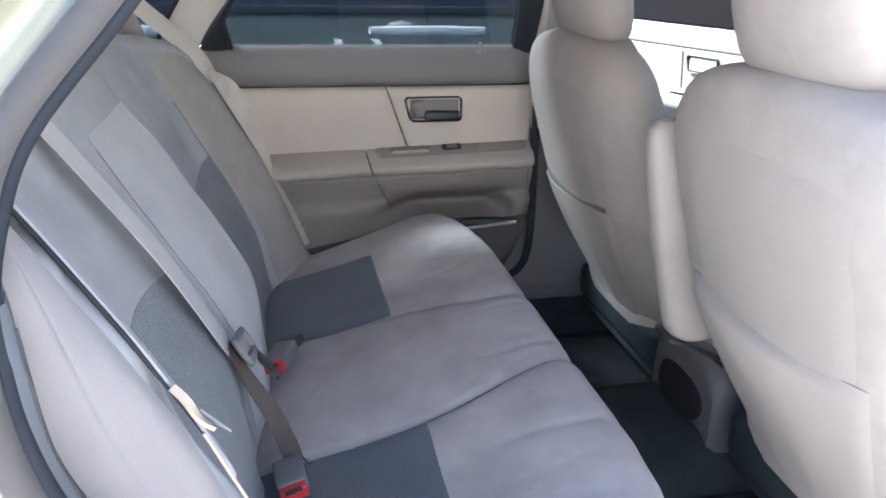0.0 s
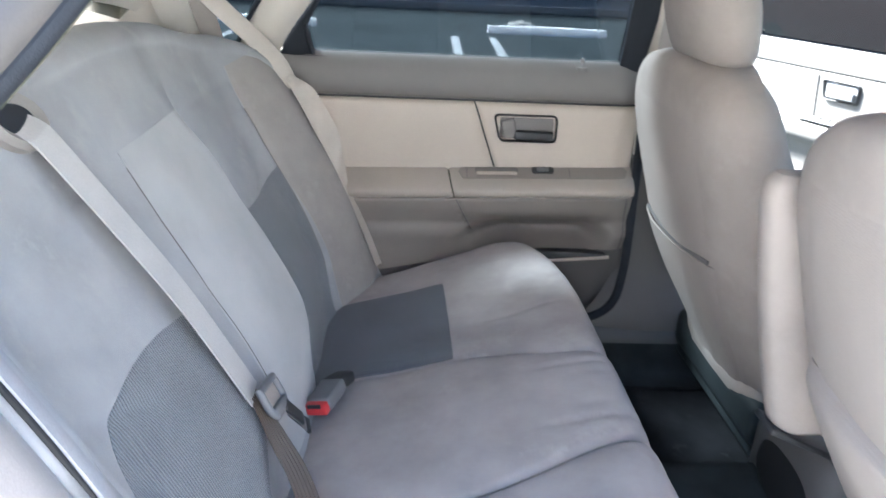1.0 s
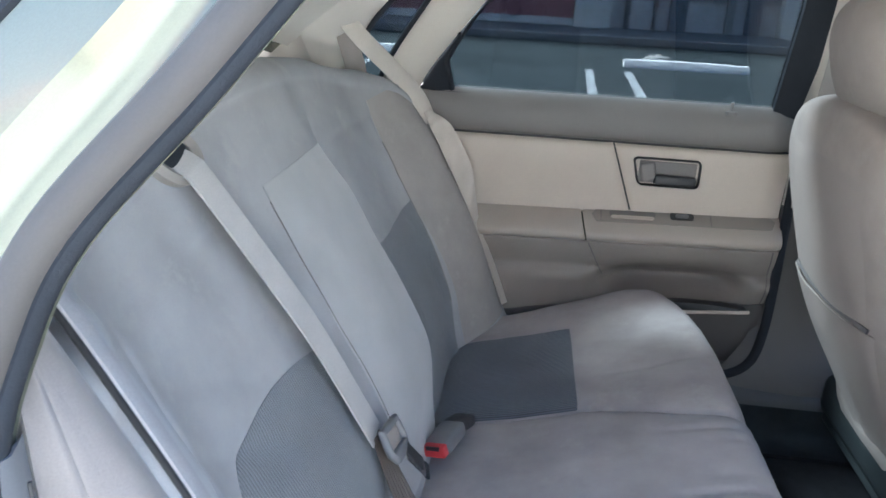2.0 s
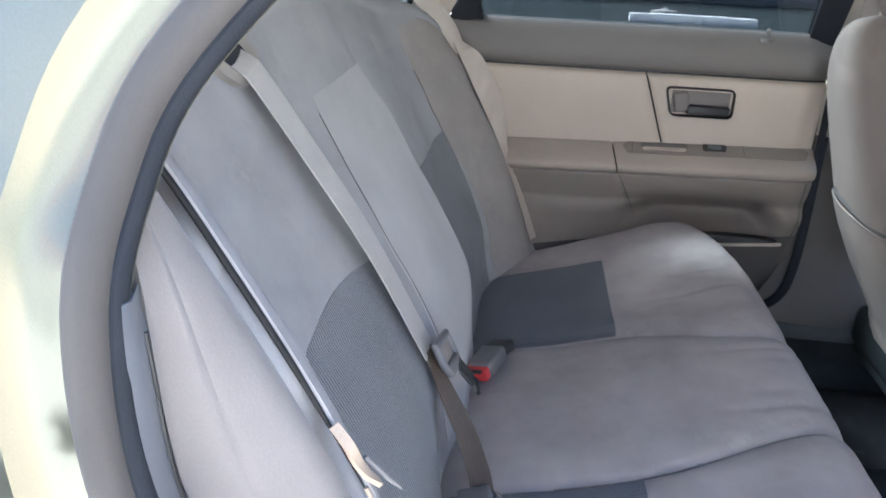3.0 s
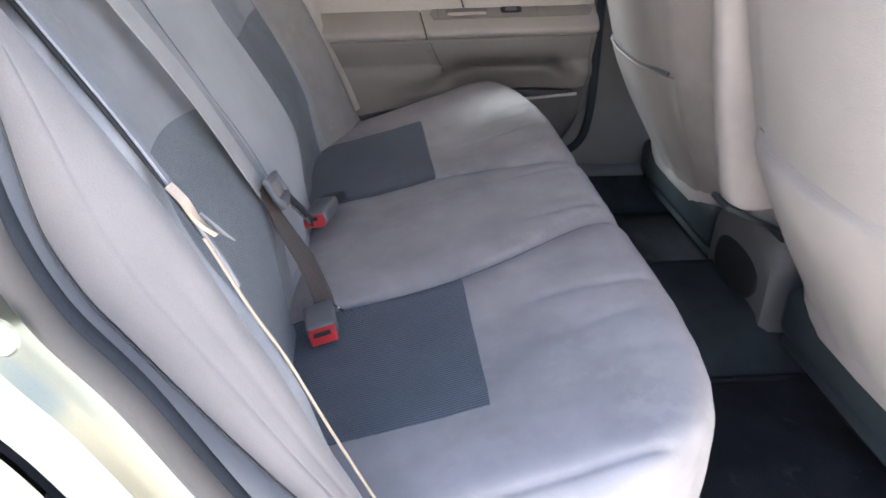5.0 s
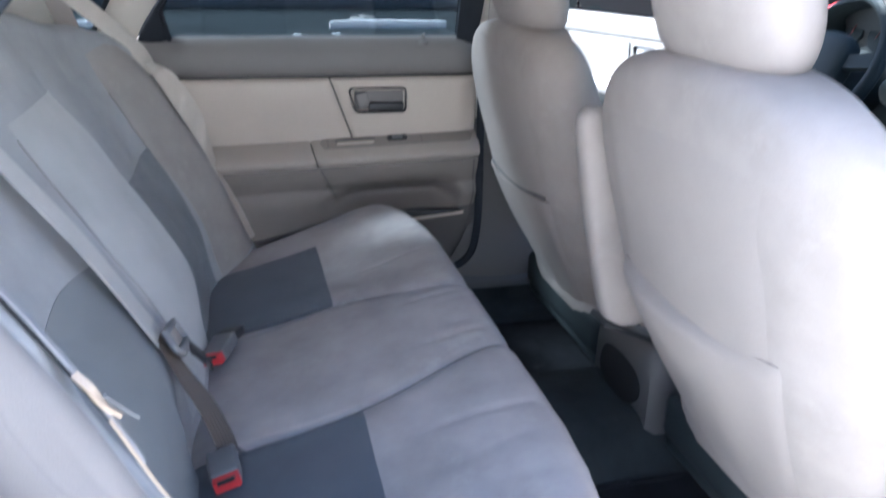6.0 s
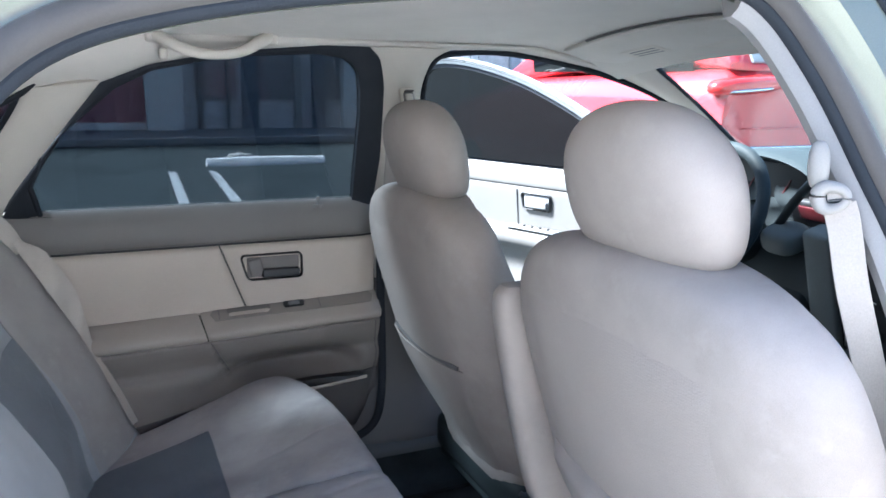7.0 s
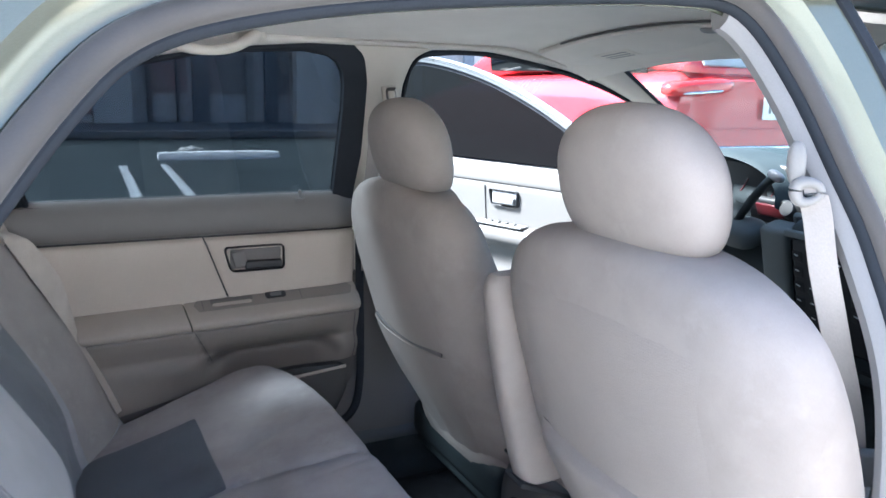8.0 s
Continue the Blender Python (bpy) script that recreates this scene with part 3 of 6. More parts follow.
def shell_rest():
    # rear shelf, rear window, plain closing panels
    ob = part("shelf", rbox(0.66, 1.36, 0.03, 0.008, pose(-0.72, C, 1.028)), TAN_DARK)
    tagged(ob, "taupe cloth shelf behind the rear seat", "parcel shelf", kind="structure")

    def rear(u, v):
        x = -0.44 - 0.62 * u
        w = 0.52 + 0.10 * u
        return (x, C - w + 2 * w * v, roof_z(-0.44, C) + (1.09 - roof_z(-0.44, C)) * u)
    ob = part("window_2", sheet(rear, 8, 12, 0.0), TINTED_REAR)
    tagged(ob, "sloping tinted rear window of the car", "window", kind="structure")
    ob = part("wall_boot", rbox(0.02, 1.36, 0.80, 0, pose(-0.46, C, 0.66)), CARPET)
    tagged(ob, "plain dark panel behind the rear seat", "panel", kind="structure")

    def screen(u, v):
        x = 1.29 + 0.56 * u
        w = 0.53 + 0.06 * u
        y = C - w + 2 * w * v
        return (x + 0.05 * (1 - ((v - 0.5) * 2) ** 2), y, 1.39 - 0.35 * u)
    ob = part("window_3", sheet(screen, 10, 16, 0.005), CLEAR)
    ob.visible_shadow = False
    tagged(ob, "clear sloping windscreen", "windscreen", kind="structure")
    ob = part("wall_firewall", rbox(0.03, 1.46, 0.85, 0, pose(2.05, C, 0.62)), CARPET)
    tagged(ob, "plain dark panel under the dashboard", "panel", kind="structure")
    # tail, nose, sill and wheels
    def shell(rows):
        rings = []
        for x, w, z0, z1 in rows:
            ring = []
            for k in range(32):
                a = 2 * math.pi * k / 32
                ca, sa = math.cos(a), math.sin(a)
                ring.append((x, C + w * math.copysign(abs(ca) ** 0.42, ca), (z0 + z1) / 2 + (z1 - z0) / 2 * math.copysign(abs(sa) ** 0.42, sa)))
            rings.append(ring)
        return loft(rings)
    ob = part("car_tail", shell([(-0.70, 0.80, 0.30, 1.055), (-1.0, 0.82, 0.28, 1.06), (-1.4, 0.81, 0.28, 1.04), (-1.72, 0.78, 0.32, 1.0), (-1.86, 0.72, 0.36, 0.92), (-1.93, 0.60, 0.42, 0.72)]), PAINT)
    tagged(ob, "pale green silver rounded car boot", "car boot", kind="structure")
    for y in (0.80, 1.98):
        part("tail_light", blob(0.05, 0.14, 0.07, pose(-1.80, y, 0.84), 3.0), LAMP_RED, ob, "red tail lamp")
    ob = part("car_nose", shell([(2.06, 0.79, 0.30, 1.0), (2.5, 0.80, 0.28, 0.93), (2.9, 0.77, 0.28, 0.84), (3.1, 0.70, 0.32, 0.76), (3.2, 0.58, 0.38, 0.66)]), PAINT)
    tagged(ob, "pale green silver car nose under the bonnet", "car nose", kind="structure")
    ob = part("trim_near_sill", rbox(2.10, 0.10, 0.12, 0.03, pose(0.95, 0.62, 0.25)), PAINT)
    tagged(ob, "painted sill below the near doors", "sill", kind="structure")
    for x in (-0.95, 2.52):
        for y in (0.70, 2.08):
            s = -1 if y < C else 1
            wh = part("wheel", tube([(x, y - 0.10, 0.315), (x, y - 0.085, 0.315), (x, y + 0.085, 0.315), (x, y + 0.10, 0.315)], [0.295, 0.315, 0.315, 0.295], 36), RUBBER)
            part("rim", tube([(x, y + s * 0.085, 0.315), (x, y + s * 0.118, 0.315)], [0.20, 0.19], 28), CHROME, wh, "alloy rim")
            part("hub_cap", tube([(x, y + s * 0.115, 0.315), (x, y + s * 0.126, 0.315)], 0.05, 16), GREY_PLASTIC, wh, "grey hub cap")
            tagged(wh, "black tyre on an alloy rim under the car", "car wheel", group="wheels of the car")
    # bonnet and closed near front door
    def bonnet(u, v):
        return (1.95 + 1.15 * u, C - 0.78 + 1.56 * v, 1.035 - 0.13 * u - 0.10 * u * u - 0.06 * ((v - 0.5) * 2) ** 2)
    ob = part("bonnet", sheet(bonnet, 12, 12, 0.006), PAINT)
    tagged(ob, "pale green silver car bonnet", "bonnet", kind="structure")
    ob = part("door_1", sheet(lambda u, v: (0.88 + 0.95 * u, 0.575 + 0.03 * (2 * v - 1) ** 2, 0.28 + 0.70 * v), 8, 10, 0.06), PAINT)
    tagged(ob, "closed pale green front car door", "car door", kind="structure")
    hoop = spline([(0.80, 0.98), (0.80, 1.18), (0.80, 1.31), (0.84, 1.365), (0.98, 1.375), (1.22, 1.34), (1.48, 1.262), (1.75, 1.13), (1.90, 0.99)], 50)
    hoop = [(x, 2 * C - far_y(z) - 0.012, z) for x, z in hoop]
    part("window_hoop", tube(hoop, 0.014, 8), PAINT, ob, "painted window hoop")
    bm = bmesh.new()
    bm.faces.new([bm.verts.new(q) for q in hoop])
    bm.faces.new([bm.verts.new((x, y - 0.004, z)) for x, y, z in hoop])
    part("pane", bm, TINTED, ob, "dark tinted glass")


cabin_floor()
headliner()
far_side()
near_opening()
shell_rest()


# ---- doors on the far side ----
WIN_OUT = [(-0.195, 1.005), (0.20, 1.0), (0.648, 0.996), (0.652, 1.15), (0.649, 1.25), (0.641, 1.318), (0.632, 1.350), (0.614, 1.374), (0.585, 1.386), (0.48, 1.386), (0.274, 1.368), (0.12, 1.338), (0.027, 1.30), (-0.08, 1.17), (-0.15, 1.075)]
WIN_IN = [(-0.116, 1.010), (0.20, 1.008), (0.594, 1.003), (0.588, 1.15), (0.585, 1.23), (0.578, 1.29), (0.570, 1.324), (0.554, 1.347), (0.53, 1.360), (0.47, 1.368), (0.274, 1.357), (0.125, 1.326), (0.05, 1.288), (-0.055, 1.195), (-0.128, 1.08)]


def resample(poly, k):
    out = []
    for i, a in enumerate(poly):
        b = poly[(i + 1) % len(poly)]
        out += [(a[0] + (b[0] - a[0]) * j / k, a[1] + (b[1] - a[1]) * j / k) for j in range(k)]
    return out


def rear_left_door():
    door = thing("door_2", 0.25, 2.13, 0.30)
    tagged(door, "closed rear car door with tan vinyl panel and tinted window", "car door", kind="structure")
    o = Matrix.Translation((-0.25, -2.13, -0.30))

    def put(name, bm, mat, label="", parent=None):
        bmesh.ops.transform(bm, matrix=o, verts=bm.verts[:])
        return part(name, bm, mat, parent or door, label)

    def panel(z0, z1, profile, x0=-0.22, x1=0.652, nz=24, nx=60, tilt=0.0):
        """A moulded strip; profile: rows (z, y), smoothed; tilt: rise towards the front."""
        pts = spline([(0, y, z) for z, y in profile], nz + 1)

        def f(u, v):
            p = pts[int(round(v * nz))]
            x = x0 + (x1 - x0) * u
            return (x, p[1] + 0.012 * smooth(x1 - 0.05, x1, x), p[2] + tilt * (x - 0.25))
        return sheet(f, nx, nz, 0.01)

    # upper trim under the glass
    put("upper_trim", panel(0, 0, [(1.020, 2.136), (1.012, 2.118), (0.985, 2.104), (0.95, 2.100), (0.928, 2.106), (0.921, 2.118)]), TAN_DARK, "dark taupe vinyl upper trim")
    put("groove", panel(0, 0, [(0.926, 2.118), (0.918, 2.1185), (0.910, 2.118)]), BLACK, "black groove line")
    # middle panel, split by a slanting joint
    def joint(z):
        return 0.260 + 0.050 * (0.912 - z) / 0.14
    mid = spline([(0, 2.113, 0.917), (0, 2.102, 0.908), (0, 2.100, 0.88), (0, 2.103, 0.83), (0, 2.106, 0.79), (0, 2.106, 0.752)], 21)
    for x0, x1, side in ((-0.22, 0.0, 0), (0.0, 0.652, 1)):
        def f(u, v):
            p = mid[int(round(v * 20))]
            j = joint(p[2])
            a, b = (x0, j - 0.0022) if side == 0 else (j + 0.0022, x1)
            x = a + (b - a) * u
            e = min(u, 1 - u) * (b - a)
            return (x, p[1] + 0.005 * (1 - smooth(0, 0.005, e)) + 0.012 * smooth(0.60, 0.652, x), p[2] + 0.012 * (x - 0.25) * smooth(0.85, 0.76, p[2]))
        put("door_panel", sheet(f, 50, 20, 0.01), TAN, "tan grained vinyl panel")
    put("panel_backing", panel(0, 0, [(0.915, 2.122), (0.83, 2.122), (0.745, 2.122)]), BLACK)
    # armrest with rolled edge, in two lengths
    arm = spline([(0, 2.118, 0.7585), (0, 2.106, 0.7580), (0, 2.088, 0.750), (0, 2.068, 0.738), (0, 2.054, 0.727), (0, 2.046, 0.716), (0, 2.048, 0.704), (0, 2.057, 0.697), (0, 2.066, 0.695)], 33)

    def arm_point(x, k, out):
        """A point on the armrest's sloping top: k from 0 at the panel to 1 at the roll; out: above it."""
        i = 3 + k * 11
        a, b = arm[int(i)], arm[int(i) + 1]
        p = a + (b - a) * (i - int(i))
        return (x, p[1] - 0.5 * out + 0.010 * smooth(0.61, 0.652, x), p[2] + 0.87 * out + 0.026 * (x - 0.25) - 0.004 * smooth(0.0, -0.2, x))
    for a, b in ((-0.22, 0.200), (0.2035, 0.652)):
        def f(u, v):
            p = arm[int(round(v * 32))]
            lean = 0.016 * smooth(0, 1, v)
            x = a + (b + lean - a) * u if a < 0 else a + lean + (b - a - lean) * u
            e = min(u, 1 - u) * (b - a)
            return (x, p[1] + 0.004 * (1 - smooth(0, 0.005, e)) + 0.010 * smooth(0.61, 0.652, x), p[2] + 0.026 * (x - 0.25) - 0.004 * smooth(0.0, -0.2, x))
        put("armrest", sheet(f, 50, 32, 0.008), TAN_ARM_SHADED, "padded tan armrest, shaded in its colour")
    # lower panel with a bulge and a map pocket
    low = spline([(0, 2.064, 0.697), (0, 2.060, 0.690), (0, 2.066, 0.665), (0, 2.076, 0.640), (0, 2.080, 0.625), (0, 2.070, 0.605), (0, 2.072, 0.56), (0, 2.080, 0.50), (0, 2.09, 0.43), (0, 2.108, 0.36), (0, 2.13, 0.315)], 61)

    def lip_z(x):
        return 0.529 + 0.0857 * (x - 0.33)

    def lower(u, z):
        i = min(59, max(0, bisect(low, z)))
        a, b = low[i], low[i + 1]
        f = (a[2] - z) / max(1e-6, a[2] - b[2])
        y = a[1] + (b[1] - a[1]) * min(1.0, max(0.0, f))
        x = -0.22 + 0.872 * u
        hollow = smooth(0.20, 0.36, x) * smooth(0.625, 0.54, x)
        y += 0.105 * hollow * bell(z - 0.588, 0.034) + 0.020 * smooth(0.60, 0.54, z) * smooth(0.0, 0.25, x)
        y += 0.012 * smooth(0.59, 0.652, x) + 0.006 * bell(x - (0.219 + 0.40 * (0.697 - z)), 0.0028) * smooth(0.55, 0.6, z)
        return (x, y, z + 0.026 * (x - 0.25) * smooth(0.45, 0.69, z))

    def bisect(rows, z):
        lo = 0
        while lo < 59 and rows[lo + 1][2] > z:
            lo += 1
        return lo

    def cut(x):
        return lip_z(x) - 0.022 * smooth(0.22, -0.2, x)
    # Panel and kick step darker in colour, imitating the shade below the armrest.
    put("lower_panel", sheet(lambda u, v: lower(u, 0.6965 + (cut(-0.22 + 0.872 * u) - 0.6965) * v), 110, 44, 0.01), TAN_SHADED, "tan vinyl lower panel with a hollow, shaded in its colour")
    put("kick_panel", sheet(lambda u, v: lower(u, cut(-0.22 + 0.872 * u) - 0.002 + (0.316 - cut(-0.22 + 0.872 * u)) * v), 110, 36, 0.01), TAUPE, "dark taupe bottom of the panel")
    for line in ([(0.222, 0.694), (0.246, 0.645), (0.268, 0.60)], [(0.640, 0.69), (0.644, 0.60), (0.640, 0.53), (0.625, 0.47)]):
        put("panel_groove", tube([Vector(lower((x + 0.22) / 0.872, z)) + Vector((0, -0.0004, 0)) for x, z, _ in spline([(x, z, 0) for x, z in line], 24)], 0.0013, 6), TAUPE, "thin moulded groove")
    pocket = []
    for i in range(25):
        u = i / 24
        x = 0.33 + 0.275 * u
        h = 0.028 * math.sin(math.pi * min(1, u * 1.02)) ** 0.55 * (1 - 0.55 * u)
        zc = 0.531 + 0.024 * u
        pocket.append([(x, 2.060, zc - 0.002), (x, 2.056, zc + h * 0.3), (x, 2.059, zc + h), (x, 2.085, zc + h), (x, 2.085, zc - 0.002)])
    put("map_pocket", loft(pocket), BLACK, "dark opening of the map pocket")
    lip = [(0.33 + 0.28 * u / 20, 2.058, 0.529 + 0.024 * u / 20) for u in range(21)]
    put("pocket_lip", tube(lip, 0.0045), TAN, "tan lip of the map pocket")
    # handle: bezel, cup and lever
    bez = put("handle_bezel", handle_bezel(0.146, 0.066, 0.013, pose(0.384, 2.098, 0.860)), BLACK, "black plastic handle surround")
    put("handle_cup", rbox(0.128, 0.006, 0.05, 0.0025, pose(0.384, 2.1015, 0.860)), TAN_DARK, "recessed taupe cup", bez)
    put("handle_lever", rbox(0.094, 0.018, 0.022, 0.006, pose(0.400, 2.088, 0.8455, 0, 1, 0)), BLACK, "black plastic pull lever", bez)
    put("handle_pivot", rbox(0.034, 0.014, 0.044, 0.006, pose(0.340, 2.0885, 0.862, 0, -14, 0)), TAN_DARK, "taupe end of the lever", bez)
    # switch plate
    def inlay(x0, x1, k0, k1, out, r=0.006):
        """A thin plate with rounded ends on the armrest's slope."""
        def f(u, v):
            e = min(u, 1 - u) * (x1 - x0)
            cut = 0.5 * (1 - math.sqrt(max(0.0, 1 - (1 - min(1.0, e / r)) ** 2)))
            vv = cut + (1 - 2 * cut) * v
            return arm_point(x0 + (x1 - x0) * u, k0 + (k1 - k0) * vv, out)
        return sheet(f, 40, 10, 0.004)
    plate = put("switch_plate", inlay(0.226, 0.640, 0.02, 0.74, 0.0016, 0.002), PLATE, "taupe armrest switch plate")
    put("pull_slot", inlay(0.266, 0.372, 0.12, 0.46, 0.0030), TAN_DARK, "taupe pull slot", plate)
    put("slot_lip", inlay(0.270, 0.368, 0.44, 0.58, 0.0048), TAN, "pale lip of the pull slot", plate)
    put("switch_bezel", inlay(0.404, 0.458, 0.08, 0.50, 0.0036), BLACK, "black window switch bezel", plate)
    put("window_switch", inlay(0.416, 0.446, 0.20, 0.42, 0.0062, 0.004), GREY_PLASTIC, "small window switch", plate)
    for x in (0.246, 0.494):
        put("plate_joint", inlay(x, x + 0.0022, 0.05, 0.70, 0.0026, 0.0004), TAN_DARK, "thin joint in the plate", plate)
    # lock knob
    knob = put("lock_collar", tube([(0.503, 2.112, 0.998), (0.503, 2.112, 1.006)], 0.013, 14), TAN_DARK, "taupe lock collar")
    put("lock_knob", tube([(0.503, 2.112, 0.99), (0.503, 2.112, 1.018), (0.503, 2.1105, 1.026)], [0.0052, 0.0052, 0.0035], 12), TAN_DARK, "small lock knob", knob)
    # black frame and tinted pane
    outer, inner = resample(WIN_OUT, 5), resample(WIN_IN, 5)
    rings = []
    for (a, b), (c, d) in zip(outer, inner):
        rings.append([(a, far_y(b) + 0.004, b), (a, far_y(b) - 0.010, b), ((a + c) / 2, far_y((b + d) / 2) - 0.013, (b + d) / 2), (c, far_y(d) - 0.007, d), (c, far_y(d) + 0.012, d)])
    put("window_frame", loft(rings, False, True, False), RUBBER, "black window frame with rubber channel")
    # Ring added behind the frame to stop light leaking in round it.
    back = []
    for (a, b), (c, d) in zip(outer, inner):
        a, b = a + (a - c) * 0.9, b + (b - d) * 0.9
        back.append([(a, far_y(b) + 0.030, b), (c, far_y(d) + 0.016, d), (c, far_y(d) + 0.022, d), (a, far_y(b) + 0.036, b)])
    put("frame_light_block", loft(back, False, True, False), RUBBER, "added black ring that blocks light leaks round the frame")
    # Dark tube over the bright panel end; its lower corner imitates a shadow gap.
    put("edge_seal_shade", tube(spline([(0.661, 2.104, 0.985), (0.660, 2.092, 0.80), (0.662, 2.086, 0.60), (0.656, 2.076, 0.49), (0.635, 2.062, 0.425), (0.585, 2.052, 0.392), (0.50, 2.050, 0.380), (0.20, 2.060, 0.375), (-0.10, 2.07, 0.370)], 60), 0.011, 10), RUBBER, "black rubber line on the door edge, standing for a shadow gap at its foot")
    bm = bmesh.new()
    bm.faces.new([bm.verts.new((a, far_y(b) + 0.006, b)) for a, b in inner])
    bm.faces.new([bm.verts.new((a, far_y(b) + 0.010, b)) for a, b in inner])
    put("pane", bm, TINTED, "dark tinted glass")
    # divider strip of the rear corner of the glass
    put("divider", tube([(-0.118, far_y(1.01) - 0.008, 1.012), (-0.130, far_y(1.08) - 0.008, 1.08), (-0.10, far_y(1.14) - 0.008, 1.14)], 0.006), RUBBER, "black divider strip")
    # steel outside
    put("outer_skin", sheet(lambda u, v: (-0.24 + 0.90 * u, 2.16 + 0.07 * math.sin(math.pi * (0.15 + 0.7 * v)), 0.28 + 0.72 * v), 10, 12, 0.004), PAINT, "pale green silver outer steel")


def handle_bezel(w, h, r, m):
    """A flat ring with rounded corners."""
    def loop(w, h, r):
        out = []
        for cx, cz, a0 in ((w / 2 - r, h / 2 - r, 0), (-w / 2 + r, h / 2 - r, 90), (-w / 2 + r, -h / 2 + r, 180), (w / 2 - r, -h / 2 + r, 270)):
            for k in range(6):
                a = radians(a0 + 18 * k)
                x, z = cx + r * math.cos(a), cz + r * math.sin(a)
                out.append((x - 0.26 * z * (1 if x < 0 else 0.04), z))
        return out
    a, b = loop(w, h, r), loop(w - 0.009, h - 0.008, max(0.004, r - 0.004))
    rings = [[m @ Vector((p[0], 0.004, p[1])), m @ Vector((p[0], -0.005, p[1])), m @ Vector(((p[0] + q[0]) / 2, -0.008, (p[1] + q[1]) / 2)), m @ Vector((q[0], -0.004, q[1])), m @ Vector((q[0], 0.006, q[1]))] for p, q in zip(a, b)]
    return loft(rings, False, True, False)


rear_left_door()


def front_left_door():
    """The driver's door, swung wide open; built closed along its length s from the hinge, then turned."""
    hinge = Vector((1.66, 2.20, 0.0))
    ang = math.atan2(0.93, -0.36)
    door = thing("door_3", hinge.x, hinge.y, 0.28)
    tagged(door, "front car door standing wide open, panel darkened against daylight", "car door", kind="structure")
    m = Matrix.Translation((0, 0, -0.28)) @ Matrix.Rotation(ang, 4, 'Z')
    # local: x along the door from the hinge, y positive towards the cabin side

    def put(name, bm, mat, label="", parent=None):
        bmesh.ops.transform(bm, matrix=m, verts=bm.verts[:])
        return part(name, bm, mat, parent or door, label)
    prof = spline([(0, 0.02, 1.012), (0, 0.045, 1.0), (0, 0.055, 0.975), (0, 0.058, 0.945), (0, 0.052, 0.938), (0, 0.058, 0.93), (0, 0.06, 0.85), (0, 0.06, 0.79)], 25)
    put("upper_panel", sheet(lambda u, v: (0.02 + 1.08 * u, prof[int(round(v * 24))][1], prof[int(round(v * 24))][2]), 30, 24, 0.012), DOOR_TRIM_DIMMED, "upper door panel, coloured dark against the sun")
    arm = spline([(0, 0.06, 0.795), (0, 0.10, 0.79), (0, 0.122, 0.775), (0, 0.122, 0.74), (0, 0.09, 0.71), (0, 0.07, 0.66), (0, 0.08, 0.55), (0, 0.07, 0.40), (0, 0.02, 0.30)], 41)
    put("armrest_panel", sheet(lambda u, v: (0.02 + 1.08 * u, arm[int(round(v * 40))][1], arm[int(round(v * 40))][2]), 30, 40, 0.012), DOOR_TRIM_DIMMED, "armrest and lower panel, coloured dark against the sun")
    put("outer_skin", sheet(lambda u, v: (0.0 + 1.12 * u, -0.02 - 0.06 * math.sin(math.pi * (0.15 + 0.7 * v)), 0.28 + 0.73 * v), 10, 12, 0.004), SILVER, "silver painted outer steel")
    put("door_edge", rbox(0.02, 0.10, 0.70, 0.008, pose(1.115, 0.01, 0.65)), SILVER, "silver painted door edge")
    mf = Matrix.Rotation(math.pi, 4, 'Z')
    bez = put("handle_bezel", handle_bezel(0.13, 0.062, 0.013, pose(0.47, 0.064, 0.890) @ mf), BLACK, "black handle surround")
    put("handle_cup", rbox(0.112, 0.006, 0.046, 0.0025, pose(0.47, 0.062, 0.890)), GREY_PLASTIC, "recessed grey cup", bez)
    put("handle_lever", rbox(0.07, 0.014, 0.026, 0.005, pose(0.452, 0.072, 0.882)), GREY_PLASTIC, "grey pull lever", bez)
    plate = put("switch_plate", rbox(0.22, 0.05, 0.008, 0.003, pose(0.46, 0.092, 0.797)), GREY_PLASTIC, "grey window switch plate")
    for i in range(4):
        put("window_switch", rbox(0.022, 0.014, 0.008, 0.003, pose(0.40 + 0.036 * i, 0.092, 0.803)), BLACK, "", plate)
    put("joint_line", rbox(0.003, 0.004, 0.135, 0.001, pose(0.56, 0.0615, 0.862, 0, 6, 0)), BLACK, "dark joint line")
    knob = put("lock_collar", tube([(0.93, 0.036, 1.006), (0.93, 0.036, 1.016)], 0.013, 12), GREY_PLASTIC, "grey lock collar")
    put("lock_knob", tube([(0.93, 0.036, 1.0), (0.93, 0.036, 1.035)], 0.0052, 10), GREY_PLASTIC, "", knob)
    # window frame: bright silver outer hoop with black channel inside
    hoop = [(0.04, 1.015), (0.13, 1.115), (0.27, 1.202), (0.42, 1.275), (0.595, 1.340), (0.80, 1.388), (0.97, 1.403), (1.08, 1.38), (1.14, 1.30), (1.155, 1.18), (1.16, 1.015)]
    hp = spline([(a, 0, b) for a, b in hoop], 70)

    def lean(z):
        return 0.10 * (z - 1.0)

    def hoop_band(off_in, off_out, y0, y1):
        rings = []
        c = np.array((0.62, 0, 1.05))
        for i, p in enumerate(hp):
            t = hp[min(i + 1, 69)] - hp[max(i - 1, 0)]
            nrm = np.array((t[2], 0, -t[0]))
            nrm = nrm / np.linalg.norm(nrm)
            if nrm @ (c - p) < 0:
                nrm = -nrm
            a, b = p + nrm * off_in, p + nrm * off_out
            rings.append([(q[0], lean(q[2]) + y, q[2]) for q, y in ((b, y0), (b, y1), (a, y1), (a, y0))])
        return loft(rings)
    put("hoop_outer", hoop_band(0.026, 0.0, -0.01, 0.018), SILVER, "silver painted window hoop")
